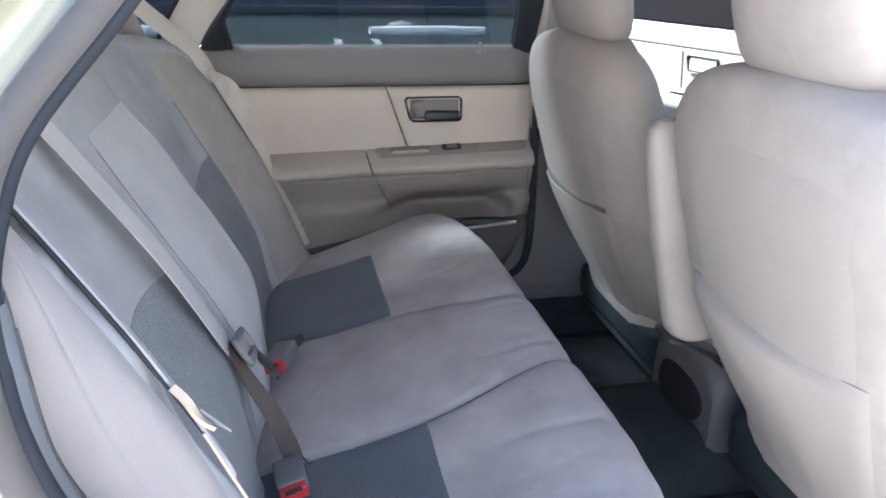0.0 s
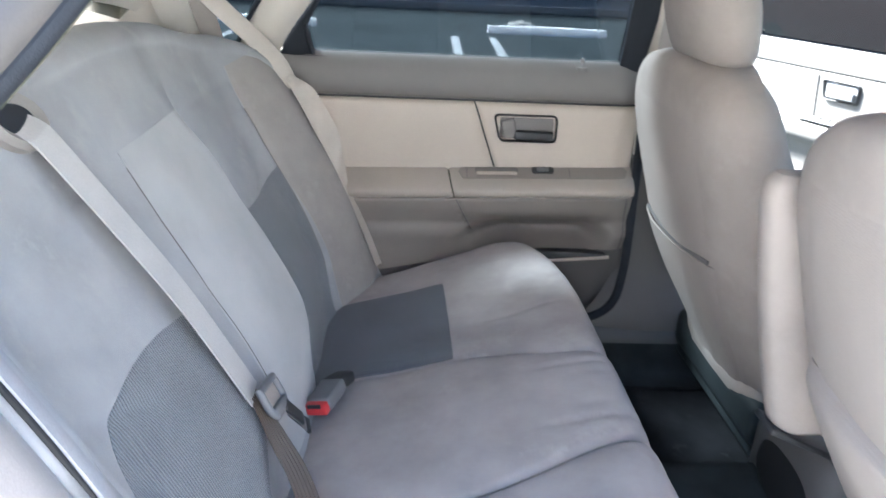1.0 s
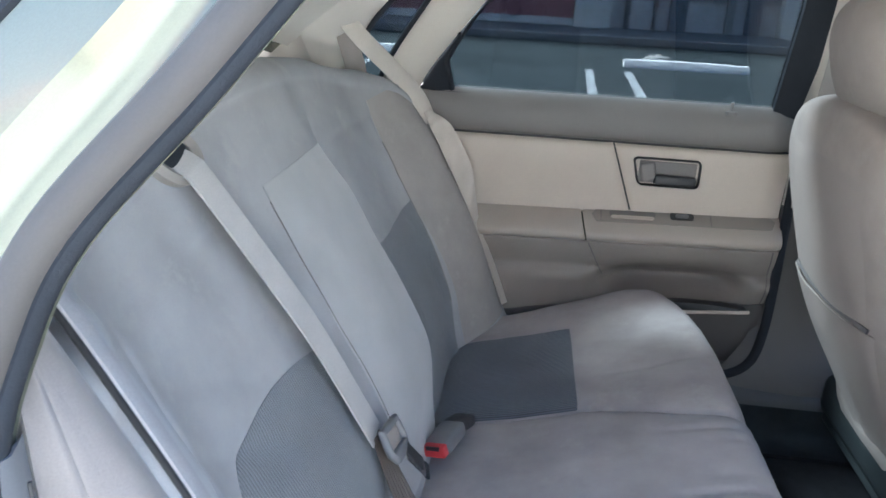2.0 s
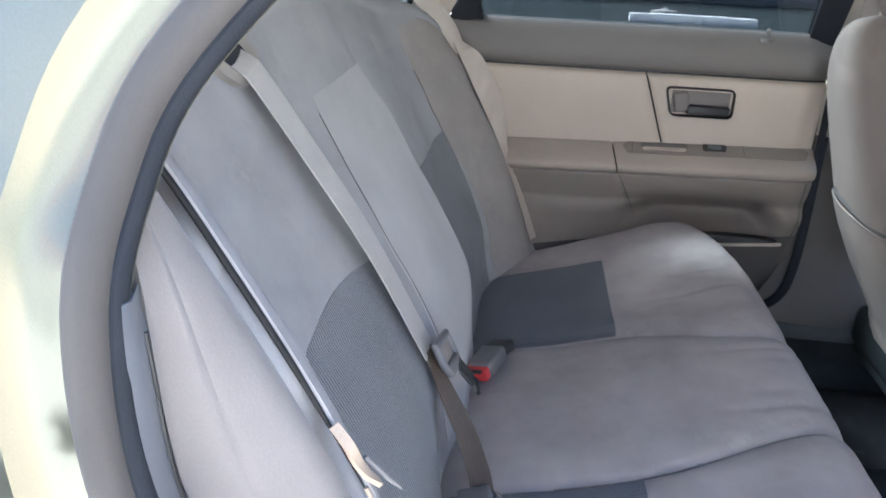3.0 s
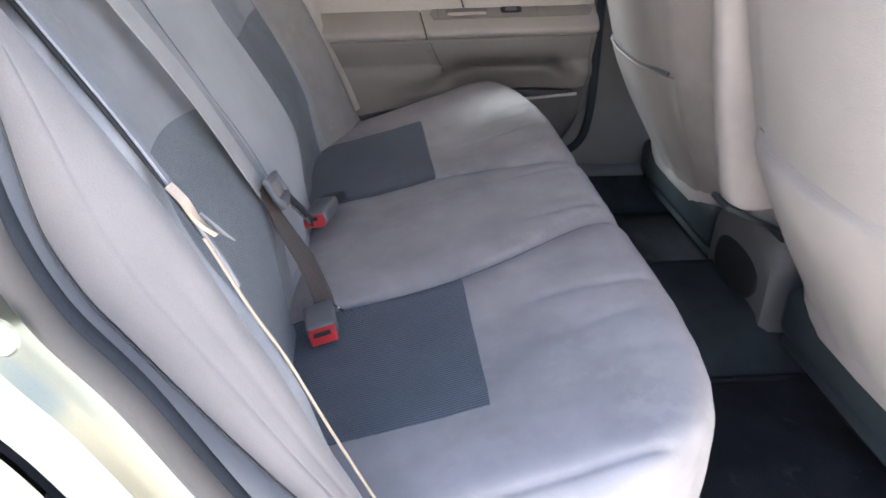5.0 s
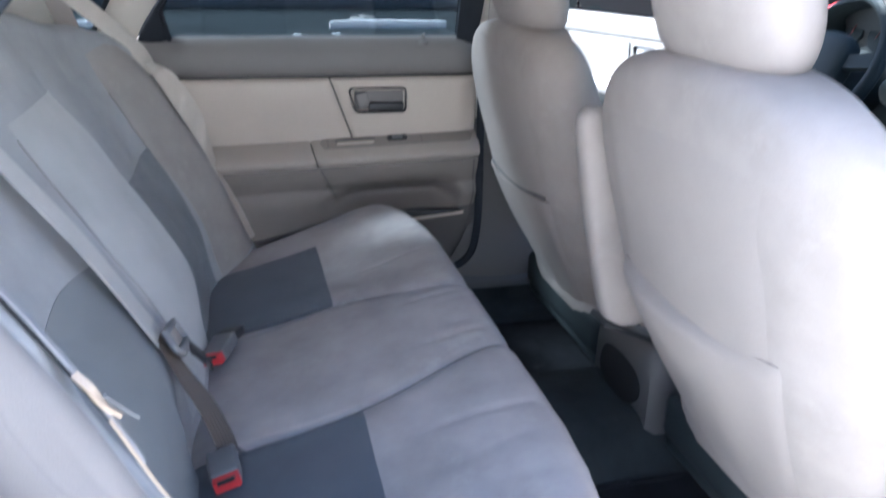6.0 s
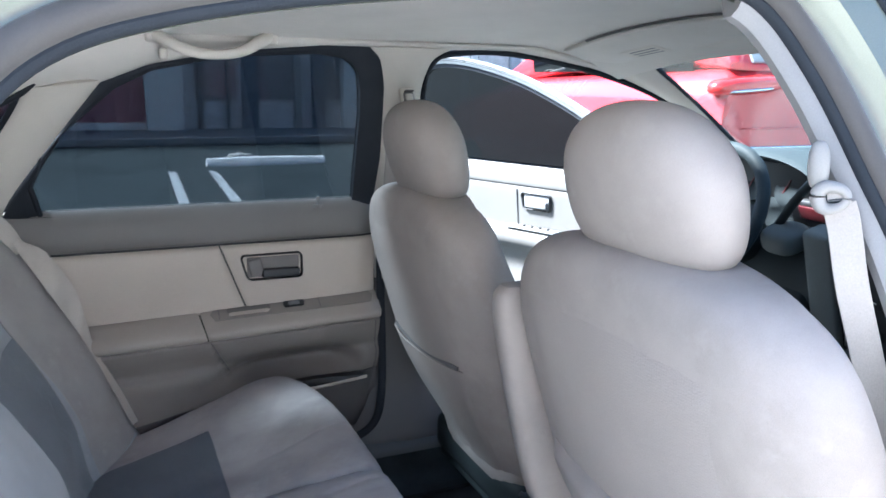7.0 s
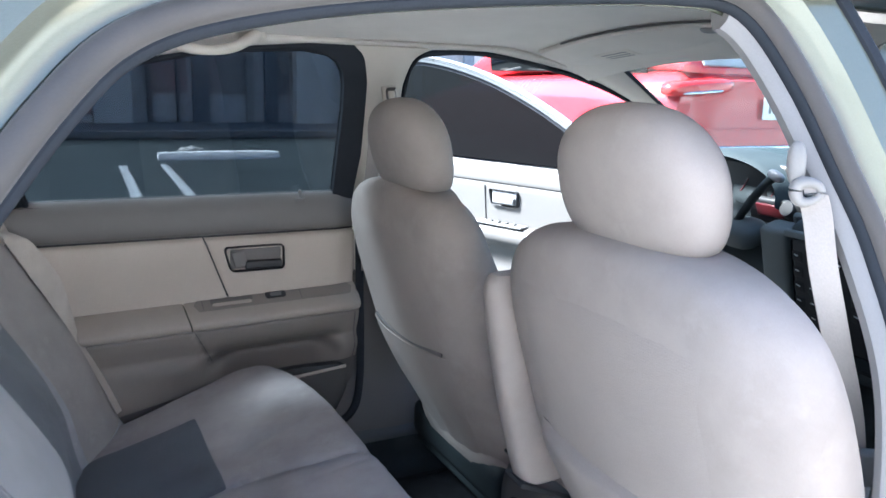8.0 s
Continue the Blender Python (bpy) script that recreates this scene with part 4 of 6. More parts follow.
    for k0, k1, h in ((0.0, 0.006, 0.030), (0.0095, 0.0135, 0.026), (0.017, 0.020, 0.023)):
        put("hoop_ridge", hoop_band(k1, k0, 0.018, h), SILVER, "raised silver ridge")
    for k0, k1 in ((0.006, 0.0095), (0.0135, 0.017)):
        put("hoop_groove", hoop_band(k1, k0, 0.017, 0.0195), GREY_PLASTIC, "dark groove in the hoop")
    put("hoop_channel", hoop_band(0.040, 0.026, -0.012, 0.012), RUBBER, "black glass channel")
    bm = bmesh.new()
    pts = [(p[0], p[2]) for p in hp]
    bm.faces.new([bm.verts.new((a, lean(b) + 0.0, b)) for a, b in pts])
    put("pane", bm, TINTED_DARK, "dark tinted glass")


front_left_door()


# ---- rear bench ----
CUSH = spline([(-0.14, 0, 0.42), (-0.06, 0, 0.468), (0.0, 0, 0.488), (0.1, 0, 0.513), (0.2, 0, 0.540), (0.3, 0, 0.566), (0.38, 0, 0.588), (0.43, 0, 0.597), (0.460, 0, 0.590), (0.477, 0, 0.565), (0.483, 0, 0.52), (0.481, 0, 0.46), (0.472, 0, 0.39), (0.455, 0, 0.31), (0.43, 0, 0.29)], 201)
PLAN = [(0, 1.0), (0.38, 1.0), (0.48, 0.982), (0.54, 0.957), (0.59, 0.918), (0.63, 0.865), (0.66, 0.80), (0.69, 0.70), (0.71, 0.60), (0.72, 0.55)]


def cushion_point(s, w, lift=0.0):
    """s: 0 at the back to 1 under the front edge; w: metres along the width from the middle."""
    k = s * 200
    i = min(199, int(k))
    p = CUSH[i] + (CUSH[i + 1] - CUSH[i]) * (k - i)
    aw, r = abs(w), 0.085
    if aw < 0.625:
        d, drop = aw, 0.0
    elif aw < 0.625 + r * math.pi / 2:
        a = (aw - 0.625) / r
        d, drop = 0.625 + r * math.sin(a), r * (1 - math.cos(a))
    else:
        d, drop = 0.71, r + aw - 0.625 - r * math.pi / 2
    f = lerp_table(PLAN, d)[0]
    x = p[0] if p[0] < 0.05 else 0.05 + (p[0] - 0.05) * f
    z = p[2]
    top = smooth(0.52, 0.56, z) if x > 0.4 else 1.0
    z -= 0.016 * bell(d - 0.35, 0.13) * bell(x - 0.13, 0.17)
    z += 0.006 * bell(d, 0.12) * bell(x - 0.2, 0.25)
    seam = 0.197 - 0.062 * smooth(0.18, 0.45, x)
    z -= top * (0.008 * bell(d - seam, 0.007) + 0.007 * bell(d - seam, 0.03))
    z -= 0.0024 * bell(d - 0.315 - 0.02 * smooth(0.3, 0.45, x), 0.009) * smooth(0.25, 0.30, x) * smooth(0.50, 0.44, x)
    z -= 0.0034 * bell(d - 0.082, 0.009) * smooth(0.30, 0.36, x) * top
    z -= 0.004 * bell(aw - 0.665, 0.006)
    z -= 0.0014 * bell(d - 0.405 + 0.05 * (x - 0.40), 0.009) * smooth(0.30, 0.35, x) * smooth(0.43, 0.40, x)
    z -= 0.0011 * bell(d - 0.485 - 0.15 * (x - 0.38), 0.012) * smooth(0.32, 0.37, x) * top
    z -= 0.0013 * bell(d - 0.045, 0.009) * smooth(0.36, 0.40, x) * top + 0.002 * bell(x - 0.285 - 0.10 * d, 0.012) * smooth(0.30, 0.38, d) * smooth(0.56, 0.50, d)
    z += 0.0035 * noise.noise(Vector((x * 5, w * 5, 1.7))) + 0.0016 * noise.noise(Vector((x * 17, w * 17, 4.2)))
    z -= drop
    return (x + lift * 0.25, C + math.copysign(d, w), max(0.27, z + lift))


BACK_TOP = [(0, 1.128), (0.2, 1.122), (0.35, 1.105), (0.46, 1.08), (0.55, 1.05), (0.62, 1.015), (0.665, 0.975), (0.70, 0.93)]


def back_seam(z):
    return 0.230 - 0.032 * smooth(0.90, 1.0, z)


def back_point(z, w, lift=0.0, over=0.0):
    """A point of the backrest's front at height z, w metres from the middle; over: how far it has rolled over the top."""
    d = min(abs(w), 0.70)
    seam = back_seam(z)
    pad = smooth(seam - 0.075, seam + 0.02, d) if w > 0 else smooth(0.0, 0.17, d)
    wing = 0.085 * smooth(0.44, 0.66, d) * (1 - 0.25 * smooth(0.88, 1.05, z))
    off = wing + 0.026 * (1 - pad) * (1 - 0.7 * smooth(0.85, 1.05, z))
    off += 0.012 * bell(z - 0.68, 0.13)
    off += 0.024 * smooth(-0.55, -0.62, w) * smooth(-0.675, -0.635, w) * smooth(0.74, 0.90, z) - 0.05 * smooth(-0.60, -0.66, w) * smooth(0.90, 0.72, z) - 0.09 * smooth(-0.648, -0.70, w)
    fold = z - 0.80 - 0.45 * (d - 0.40)
    off -= (0.0035 * bell(fold, 0.012) + 0.003 * bell(fold - 0.075, 0.016)) * smooth(0.30, 0.36, d) * smooth(0.53, 0.47, d)
    off -= 0.003 * bell(z - 1.0 + 0.3 * (d - 0.36), 0.014) * bell(d - 0.36, 0.07)
    off -= 0.04 * smooth(0.62, 0.46, z) * (1 - 0.75 * smooth(0.4, 0.62, d))
    off -= (0.008 * bell(d - seam, 0.006) + 0.006 * bell(d - seam, 0.022)) * smooth(1.04, 0.98, z) * smooth(-0.02, 0.02, w)
    off -= 0.015 * smooth(0.66, 0.54, z) * smooth(seam + 0.012, seam - 0.02, d)
    so = 0.50 + 0.012 * smooth(0.55, 0.8, z)
    off -= 0.006 * bell(d - so, 0.006) * smooth(1.0, 0.95, z)
    off -= 0.005 * bell(z - 0.985 + 0.02 * d, 0.008) * smooth(so + 0.01, so - 0.01, d) * smooth(seam - 0.01, seam + 0.01, d) * 0.6
    off += 0.004 * noise.noise(Vector((z * 5, w * 5, 8.1))) + 0.0018 * noise.noise(Vector((z * 15, w * 15, 3.3)))
    off += lift
    x = -0.04 - 0.49 * (z - 0.49) + 0.898 * off
    return (x - over, C + w, z + 0.44 * off)


def back_grid(t, w):
    """t: 0 at the foot to 1 behind the top."""
    d = abs(w)
    top = lerp_table(BACK_TOP, min(d, 0.70))[0]
    r = 0.035
    edge = top - r
    if t < 0.80:
        z, over, up = 0.42 + (edge - 0.42) * t / 0.80, 0.0, 0.0
    else:
        a = (t - 0.80) / 0.20 * math.radians(150)
        z, over, up = edge, r * (1 - math.cos(a)) * 1.3, r * math.sin(a)
    if d > 0.69:
        extra = d - 0.69
        p = back_point(z, math.copysign(0.69 + 0.02 * math.sin(min(1, extra / 0.03) * math.pi / 2), w), 0, over)
        return (p[0] - extra * 0.9, p[1], p[2] + up - extra * 0.35)
    p = back_point(z, w, 0, over)
    return (p[0], p[1], p[2] + up)


def rear_bench():
    seat = thing("rear_bench_seat", 0.1, C, 0.27)
    tagged(seat, "grey-beige velour rear bench seat with dark cloth inserts", "car seat")
    o = Matrix.Translation((-0.1, -C, -0.27))

    def put(name, bm, mat, label="", parent=None):
        bmesh.ops.transform(bm, matrix=o, verts=bm.verts[:])
        return part(name, bm, mat, parent or seat, label)
    width = 0.86
    cushion = put("cushion", sheet(lambda u, v: cushion_point(u, (2 * v - 1) * width), 90, 340), FABRIC_SEAT, "grey-beige velour bench cushion")
    for sgn in (-1, 1):
        def inset(u, v):
            x0 = 0.022 + (0.282 - 0.022) * u
            wide = 0.519 - 0.17 * smooth(0.085, 0.02, x0) ** 1.4 * (1 if sgn > 0 else 0.2)
            return cushion_point(x0, sgn * (0.192 + 0.011 * smooth(0.05, 0.15, x0) + (wide - 0.203) * v), 0.0011)
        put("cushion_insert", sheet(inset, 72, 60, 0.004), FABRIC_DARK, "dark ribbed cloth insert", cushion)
    back = put("backrest", sheet(lambda u, v: back_grid(u, (2 * v - 1) * 0.76), 130, 300), FABRIC_GREY, "grey velour bench backrest")
    put("wing_panel", sheet(lambda u, v: back_point(0.47 + 0.53 * u, 0.513 + 0.176 * v, 0.0012), 60, 24, 0.003), FABRIC_WING, "warmer beige velour wing", back)
    for sgn in (-1, 1):
        def dark(u, v):
            z = 0.46 + 0.338 * u
            a, b = (back_seam(z) - 0.002 if sgn > 0 else 0.168), 0.50 + 0.012 * smooth(0.55, 0.8, z) - 0.006
            q = a + (b - a) * v
            zz = z - 0.006 * math.sin(math.pi * v) * u if sgn > 0 else z + (0.002 + 0.022 * math.sin(math.pi * v)) * u - 0.05 * smooth(0.72, 1.0, v) ** 2 * u
            return back_point(zz, sgn * q, 0.0009)
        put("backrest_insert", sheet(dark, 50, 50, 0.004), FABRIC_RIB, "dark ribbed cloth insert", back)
    def centre(u, v):
        z = 0.50 + 0.49 * u
        a, b = -0.100 - 0.006 * smooth(0.95, 0.75, z), back_seam(z) - 0.006
        return back_point(z, a + (b - a) * v, 0.0012)
    put("centre_insert", sheet(centre, 60, 40, 0.004), FABRIC_LIGHT, "paler velour centre strip", back)
    # stitched seam lines sunk in the grooves between the pads
    for sgn in (-1, 1):
        line = []
        for i in range(50):
            z = 0.60 + 0.37 * i / 49
            line.append(Vector(back_point(z, sgn * (back_seam(z) if sgn > 0 else 0.103), 0.0008 if sgn > 0 else 0.0016)))
        put("seam_line", tube(line, 0.0014 if sgn > 0 else 0.0007, 6), SEAM, "dark sunken seam", back)
        line = []
        for i in range(50):
            z = 0.58 + 0.34 * i / 49
            line.append(Vector(back_point(z, sgn * (0.50 + 0.012 * smooth(0.55, 0.8, z)), 0.0006)))
        put("seam_line", tube(line, 0.0012, 6), SEAM, "dark sunken seam", back)
        line = []
        for i in range(60):
            k = 0.20 + 0.36 * i / 59
            x = cushion_point(k, 0.18)[0]
            line.append(Vector(cushion_point(k, sgn * (0.197 - 0.062 * smooth(0.18, 0.45, x)), 0.0008)))
        put("seam_line", tube(line, 0.0014, 6), SEAM, "dark sunken seam", cushion)
    # padded side bolster beside the open door
    inner = [(-0.245, 0.738, 1.10), (-0.217, 0.738, 1.063), (-0.176, 0.738, 0.996), (-0.137, 0.738, 0.928), (-0.098, 0.738, 0.852), (-0.066, 0.74, 0.775), (-0.037, 0.74, 0.715), (-0.002, 0.74, 0.628), (0.041, 0.74, 0.526), (0.058, 0.742, 0.42)]
    outer = [(-0.232, 0.715, 1.10), (-0.222, 0.70, 1.06)] + [(x - 0.003, y + 0.010, z) for x, y, z in STRIP_EDGE] + [(0.05, 0.68, 0.42)]
    ti = [(-q[2], q[0] - 0.008, q[1] - 0.002) for q in spline(inner, 90)]
    to = [(-q[2], q[0], q[1]) for q in spline(outer, 120)]
    heights = [1.095 - 0.66 * i / 60 for i in range(61)]
    si = [np.array((*lerp_table(ti, -z), z)) for z in heights]
    so = [np.array((*lerp_table(to, -z), z)) for z in heights]

    def bolster(u, v):
        i = int(round(u * 60))
        a, b = si[i], so[i]
        p = a + (b - a) * v
        h = 0.019 * (1 - (1 - 2 * min(v, 0.5)) ** 5) * (1 - 0.35 * v) * smooth(1.02, 0.62, v)
        h -= 0.0007 * bell(v - 0.60, 0.012) + 0.0010 * bell(v - 0.60, 0.06)
        h += 0.0006 * bell(v - 0.68, 0.03) - 0.0012 * bell(v - 0.30 - 0.1 * u, 0.05) * smooth(0.3, 0.5, u)
        p = p + np.array((0.55, -0.6, 0.25)) * h
        n = 0.0012 * noise.noise(Vector(tuple(p * 14))) * math.sin(math.pi * v)
        return (p[0] + n, p[1] - n, p[2])
    put("side_bolster", sheet(bolster, 60, 40, 0.012), BOLSTER, "pale padded side bolster")


rear_bench()


# ---- belts and buckles ----
def belts():
    # belt down the middle of the backrest, with its tongue
    belt = thing("seat_belt", -0.31, 1.143, 1.04)
    tagged(belt, "grey woven seat belt with steel tongue hanging down the backrest", "seat belt", group="rear seat belts")
    o = Matrix.Translation((0.31, -1.143, -1.04))

    def put(name, bm, mat, parent, label="", off=o):
        bmesh.ops.transform(bm, matrix=off, verts=bm.verts[:])
        return part(name, bm, mat, parent, label)
    head, foot = np.array(back_point(1.062, -0.272, 0.008)), np.array(back_point(0.672, -0.177, 0.014))
    lip = np.array(back_point(1.034, -0.265, 0.021))
    path = spline([np.array(back_point(1.070, -0.273, 0.002)), np.array(back_point(1.052, -0.269, 0.016)), lip, head * 0.72 + foot * 0.28 + np.array((0.012, 0, 0.007)), head * 0.4 + foot * 0.6 + np.array((0.012, 0, 0.007)), foot], 40)
    put("webbing", ribbon(path, 0.047, 0.002, (0.87, -0.06, 0.49), 9, 0.0005), WEBBING, belt, "pale grey ribbed webbing")
    low = spline([path[-1], (-0.078, 1.205, 0.625), (-0.048, 1.188, 0.575), (-0.026, 1.165, 0.530), (-0.018, 1.150, 0.508)], 24)
    ups = [(0.87 - 0.6 * i / 23, -0.9 * math.sin(i / 23 * 1.5), 0.49 - 0.1 * i / 23) for i in range(24)]
    put("lower_webbing", ribbon(low, 0.031, 0.002, ups, 6, 0.0013), WEBBING_BROWN, belt, "brownish twisted lower webbing")
    put("webbing_end", rbox(0.012, 0.016, 0.004, 0.001, pose(0.002, 1.143, 0.512, 0, 40, 30)), CHROME, belt, "small steel end")
    lt = Matrix.Translation((-0.092, 1.214, 0.672)) @ Euler((0, radians(60), 0)).to_matrix().to_4x4() @ pose(0, 0, 0, 0, 0, -12)
    # local x runs down the backrest, z out of it
    rim = [(-0.020, -0.031), (0.010, -0.031), (0.022, -0.020), (0.022, 0.020), (0.010, 0.031), (-0.020, 0.031)]
    loop = [lt @ Vector((x, y, 0.013)) for x, y in resample(rim, 5)]
    tongue = put("tongue_frame", tube(loop, 0.0058, 10, True), BUCKLE, belt, "grey plastic loop of the tongue")
    put("tongue_bar", rbox(0.013, 0.056, 0.012, 0.004, lt @ pose(0.016, 0, 0.014)), BUCKLE, tongue, "grey cross bar")
    put("tongue_web", rbox(0.030, 0.046, 0.003, 0.001, lt @ pose(-0.006, 0, 0.012)), WEBBING_GREY, tongue, "webbing threaded through the loop")
    shank = lt @ pose(0.024, 0.013, 0.016, 0, 0, 36)
    put("tongue_cover", rbox(0.046, 0.021, 0.005, 0.002, shank @ pose(0.018, 0.001, 0.002)), BLACK, tongue, "black shank cover")
    put("steel_tongue", rbox(0.056, 0.024, 0.003, 0.001, shank @ pose(0.030, 0, 0.0)), CHROME, tongue, "steel tongue")
    put("tongue_tip", rbox(0.010, 0.0242, 0.0045, 0.001, shank @ pose(0.057, 0, 0.0)), BLACK, tongue, "black tip")
    # bezel through which it comes
    bz = thing("belt_guide", -0.325, 1.14, 1.05)
    tagged(bz, "taupe oval plastic belt guide in the backrest top", "belt guide")
    ob = Matrix.Translation((0.325, -1.14, -1.05))
    q = back_point(1.068, -0.272, 0.004)
    m = Matrix.Translation(q) @ Euler((0, radians(60), 0)).to_matrix().to_4x4() @ pose(0, 0, 0, 0, 0, -14)
    rings = []
    for i in range(28):
        a = 2 * math.pi * i / 28
        ca, sa = math.cos(a), math.sin(a)
        rings.append([m @ Vector((0.034 * ca, 0.052 * sa, -0.012)), m @ Vector((0.036 * ca, 0.054 * sa, 0.004)), m @ Vector((0.030 * ca, 0.047 * sa, 0.011)), m @ Vector((0.020 * ca, 0.036 * sa, 0.006)), m @ Vector((0.016 * ca, 0.032 * sa, -0.006))])
    put("guide_ring", loft(rings, False, True, False), GUIDE, bz, "taupe plastic ring", ob)
    put("guide_slot", blob(0.0185, 0.0345, 0.0035, m @ pose(0, 0, 0.0035)), RUBBER, bz, "dark slot", ob)

    # near shoulder belt, in the gap beside the bolster
    belt = thing("seat_belt", -0.16, 0.735, 0.95)
    tagged(belt, "pale seat belt tucked between backrest and side bolster", "seat belt", group="rear seat belts")
    ob = Matrix.Translation((0.16, -0.735, -0.95))
    gap = spline([(-0.245, 0.738, 1.10), (-0.217, 0.738, 1.063), (-0.176, 0.738, 0.996), (-0.137, 0.738, 0.928), (-0.098, 0.738, 0.852), (-0.066, 0.74, 0.775), (-0.037, 0.74, 0.715), (-0.002, 0.74, 0.628), (0.041, 0.74, 0.526)], 60)
    flap = [[q + np.array((0.0060, 0.003, 0.003)) + np.array((-0.23, 0.97, -0.10)) * 0.019 * k * (1 - 0.75 * smooth(24, 35, i)) + np.array((0.8, 0.27, 0.5)) * h for k, h in ((0, -0.003), (0, 0.0), (0.5, 0.0016), (1, 0.0), (1, -0.003))] for i, q in enumerate(gap[:36])]
    put("webbing", loft(flap), BELT_PALE, belt, "pale webbing lying along the backrest edge", ob)
    # Black tube laid in as the shadow between belt and bolster; no lining there.
    put("gap_shade", tube([q + np.array((0.0030, 0.0002, 0.0015)) for q in gap[:31]], [0.0024 if i < 21 else 0.0024 - 0.0018 * (i - 21) / 9 for i in range(31)], 8), HOLE, belt, "dark line for the shade in the gap beside the belt", ob)
    put("piping", tube([q + np.array((0.0040, 0.0005, 0.0020)) for q in gap[30:]], 0.0018, 8), CLIP, belt, "thin tan piping", ob)
    clip = spline([(-0.113, 0.736, 0.899), (-0.102, 0.732, 0.887), (-0.097, 0.734, 0.874), (-0.091, 0.738, 0.861), (-0.084, 0.745, 0.849)], 20)
    c = put("clip", tube(clip, 0, flat=(0.0075, 0.004), up=[(0.5, -0.8 + 0.06 * i, 0.3) for i in range(20)]), CLIP, belt, "cream plastic belt stop", ob)
    put("clip_pin", tube([(-0.094, 0.744, 0.870), (-0.078, 0.752, 0.847), (-0.070, 0.757, 0.836)], [0.0022, 0.0020, 0.0012], 8), BUCKLE, c, "thin grey tip", ob)

    # far shoulder belt
    belt = thing("seat_belt", -0.2, 2.06, 1.0)
    tagged(belt, "beige shoulder belt twisting down beside the far door", "seat belt", group="rear seat belts")
    ob = Matrix.Translation((0.2, -2.06, -1.0))
    top = spline([(-0.356, 1.995, 1.180), (-0.305, 2.005, 1.122), (-0.238, 2.028, 1.056), (-0.196, 2.050, 1.008), (-0.174, 2.062, 0.976), (-0.158, 2.066, 0.945)], 30)
    hang = spline([(-0.348, 2.004, 1.172), (-0.338, 2.012, 1.12), (-0.322, 2.020, 1.06), (-0.315, 2.022, 1.02)], 16)
    put("hanging_webbing", tube(hang, 0, flat=(0.044, 0.0022), up=(0.25, -0.95, 0.1)), WEBBING_GREY, belt, "shaded webbing behind the slot", ob)
    put("upper_webbing", tube(top, 0, flat=(0.040, 0.0022), up=[(0.35 + 0.4 * smooth(18, 27, i), -0.85 + 0.3 * smooth(18, 27, i), 0.35) for i in range(30)]), WEBBING_TAN, belt, "tan webbing from the slot", ob)
    left = spline([(-0.176, 0, 0.968), (-0.160, 0, 0.935), (-0.126, 0, 0.872), (-0.079, 0, 0.783), (-0.046, 0, 0.716), (0.0, 0, 0.60), (0.03, 0, 0.52)], 60)
    right = spline([(-0.168, 0, 0.972), (-0.118, 0, 0.940), (-0.069, 0, 0.858), (-0.049, 0, 0.775), (-0.036, 0, 0.712), (0.012, 0, 0.60), (0.042, 0, 0.52)], 60)

    def drape(u, v):
        i = int(round(u * 59))
        p = left[i] + (right[i] - left[i]) * v
        wave = 0.015 * math.sin(u * 30 + v * 3.0) * smooth(0.02, 0.15, u) * smooth(0.75, 0.35, u) * (0.4 + 0.6 * math.sin(math.pi * v))
        return (p[0] + 0.006, 2.044 + 0.020 * v + 0.7 * wave, p[2])
    put("lower_webbing", sheet(drape, 59, 16, 0.0022), WEBBING_TAN, belt, "shiny tan webbing with soft folds", ob)

    def buckle(label, base, aim, tip, boot):
        """A buckle whose red button lies at base; its body runs along aim."""
        b = thing("belt_buckle", *base)
        tagged(b, label, "belt buckle", group="rear belt buckles")
        a = Vector(aim).normalized()
        up = Vector(tip)
        side = up.cross(a).normalized()
        nn = a.cross(side).normalized()
        m = Matrix((side, a, nn)).transposed().to_4x4()
        body = part("buckle_body", rbox(0.046, 0.066, 0.026, 0.006, m @ pose(0, 0.038, 0)), BUCKLE, b, "grey plastic buckle body")
        part("release_button", rbox(0.040, 0.020, 0.021, 0.003, m @ pose(0, 0.002, -0.001)), RED_BUTTON, body, "red release button")
        part("button_slot", rbox(0.026, 0.005, 0.006, 0.001, m @ pose(0, -0.0075, 0.007)), BLACK, body, "black tongue slot")
        if boot:
            part("boot", rbox(0.042, 0.05, 0.022, 0.006, m @ pose(0, 0.085, -0.003, -14, 0, 0)), BLACK, body, "black boot in the seat crease")
    buckle("grey seat belt buckle with red button lying on the bench", (-0.046, 1.436, 0.515), (0.35, 0.93, 0.10), (-0.22, 0.15, 0.95), True)
    buckle("grey belt buckle with red button on the near seat insert", (-0.020, 1.078, 0.508), (-0.12, 0.98, 0.0), (-0.22, -0.1, 0.96), False)


belts()


# ---- front seats ----
SEAT = [(0.42, 0.800, 0.200, 0.14, 0.10), (0.47, 0.775, 0.234, 0.16, 0.13), (0.54, 0.738, 0.262, 0.18, 0.15), (0.63, 0.690, 0.282, 0.20, 0.155), (0.73, 0.648, 0.294, 0.215, 0.155), (0.85, 0.612, 0.301, 0.225, 0.145),
        (0.94, 0.588, 0.303, 0.230, 0.13), (1.00, 0.576, 0.298, 0.230, 0.115), (1.045, 0.572, 0.280, 0.216, 0.105), (1.075, 0.573, 0.252, 0.192, 0.096), (1.098, 0.580, 0.212, 0.155, 0.080), (1.112, 0.594, 0.150, 0.10, 0.056), (1.119, 0.608, 0.080, 0.05, 0.030)]
# rows: height, rear x, half width, half width of the rear panel, thickness


def seat_rows(n):
    return spline([(b, c, d, e, a) for a, b, c, d, e in SEAT], n)


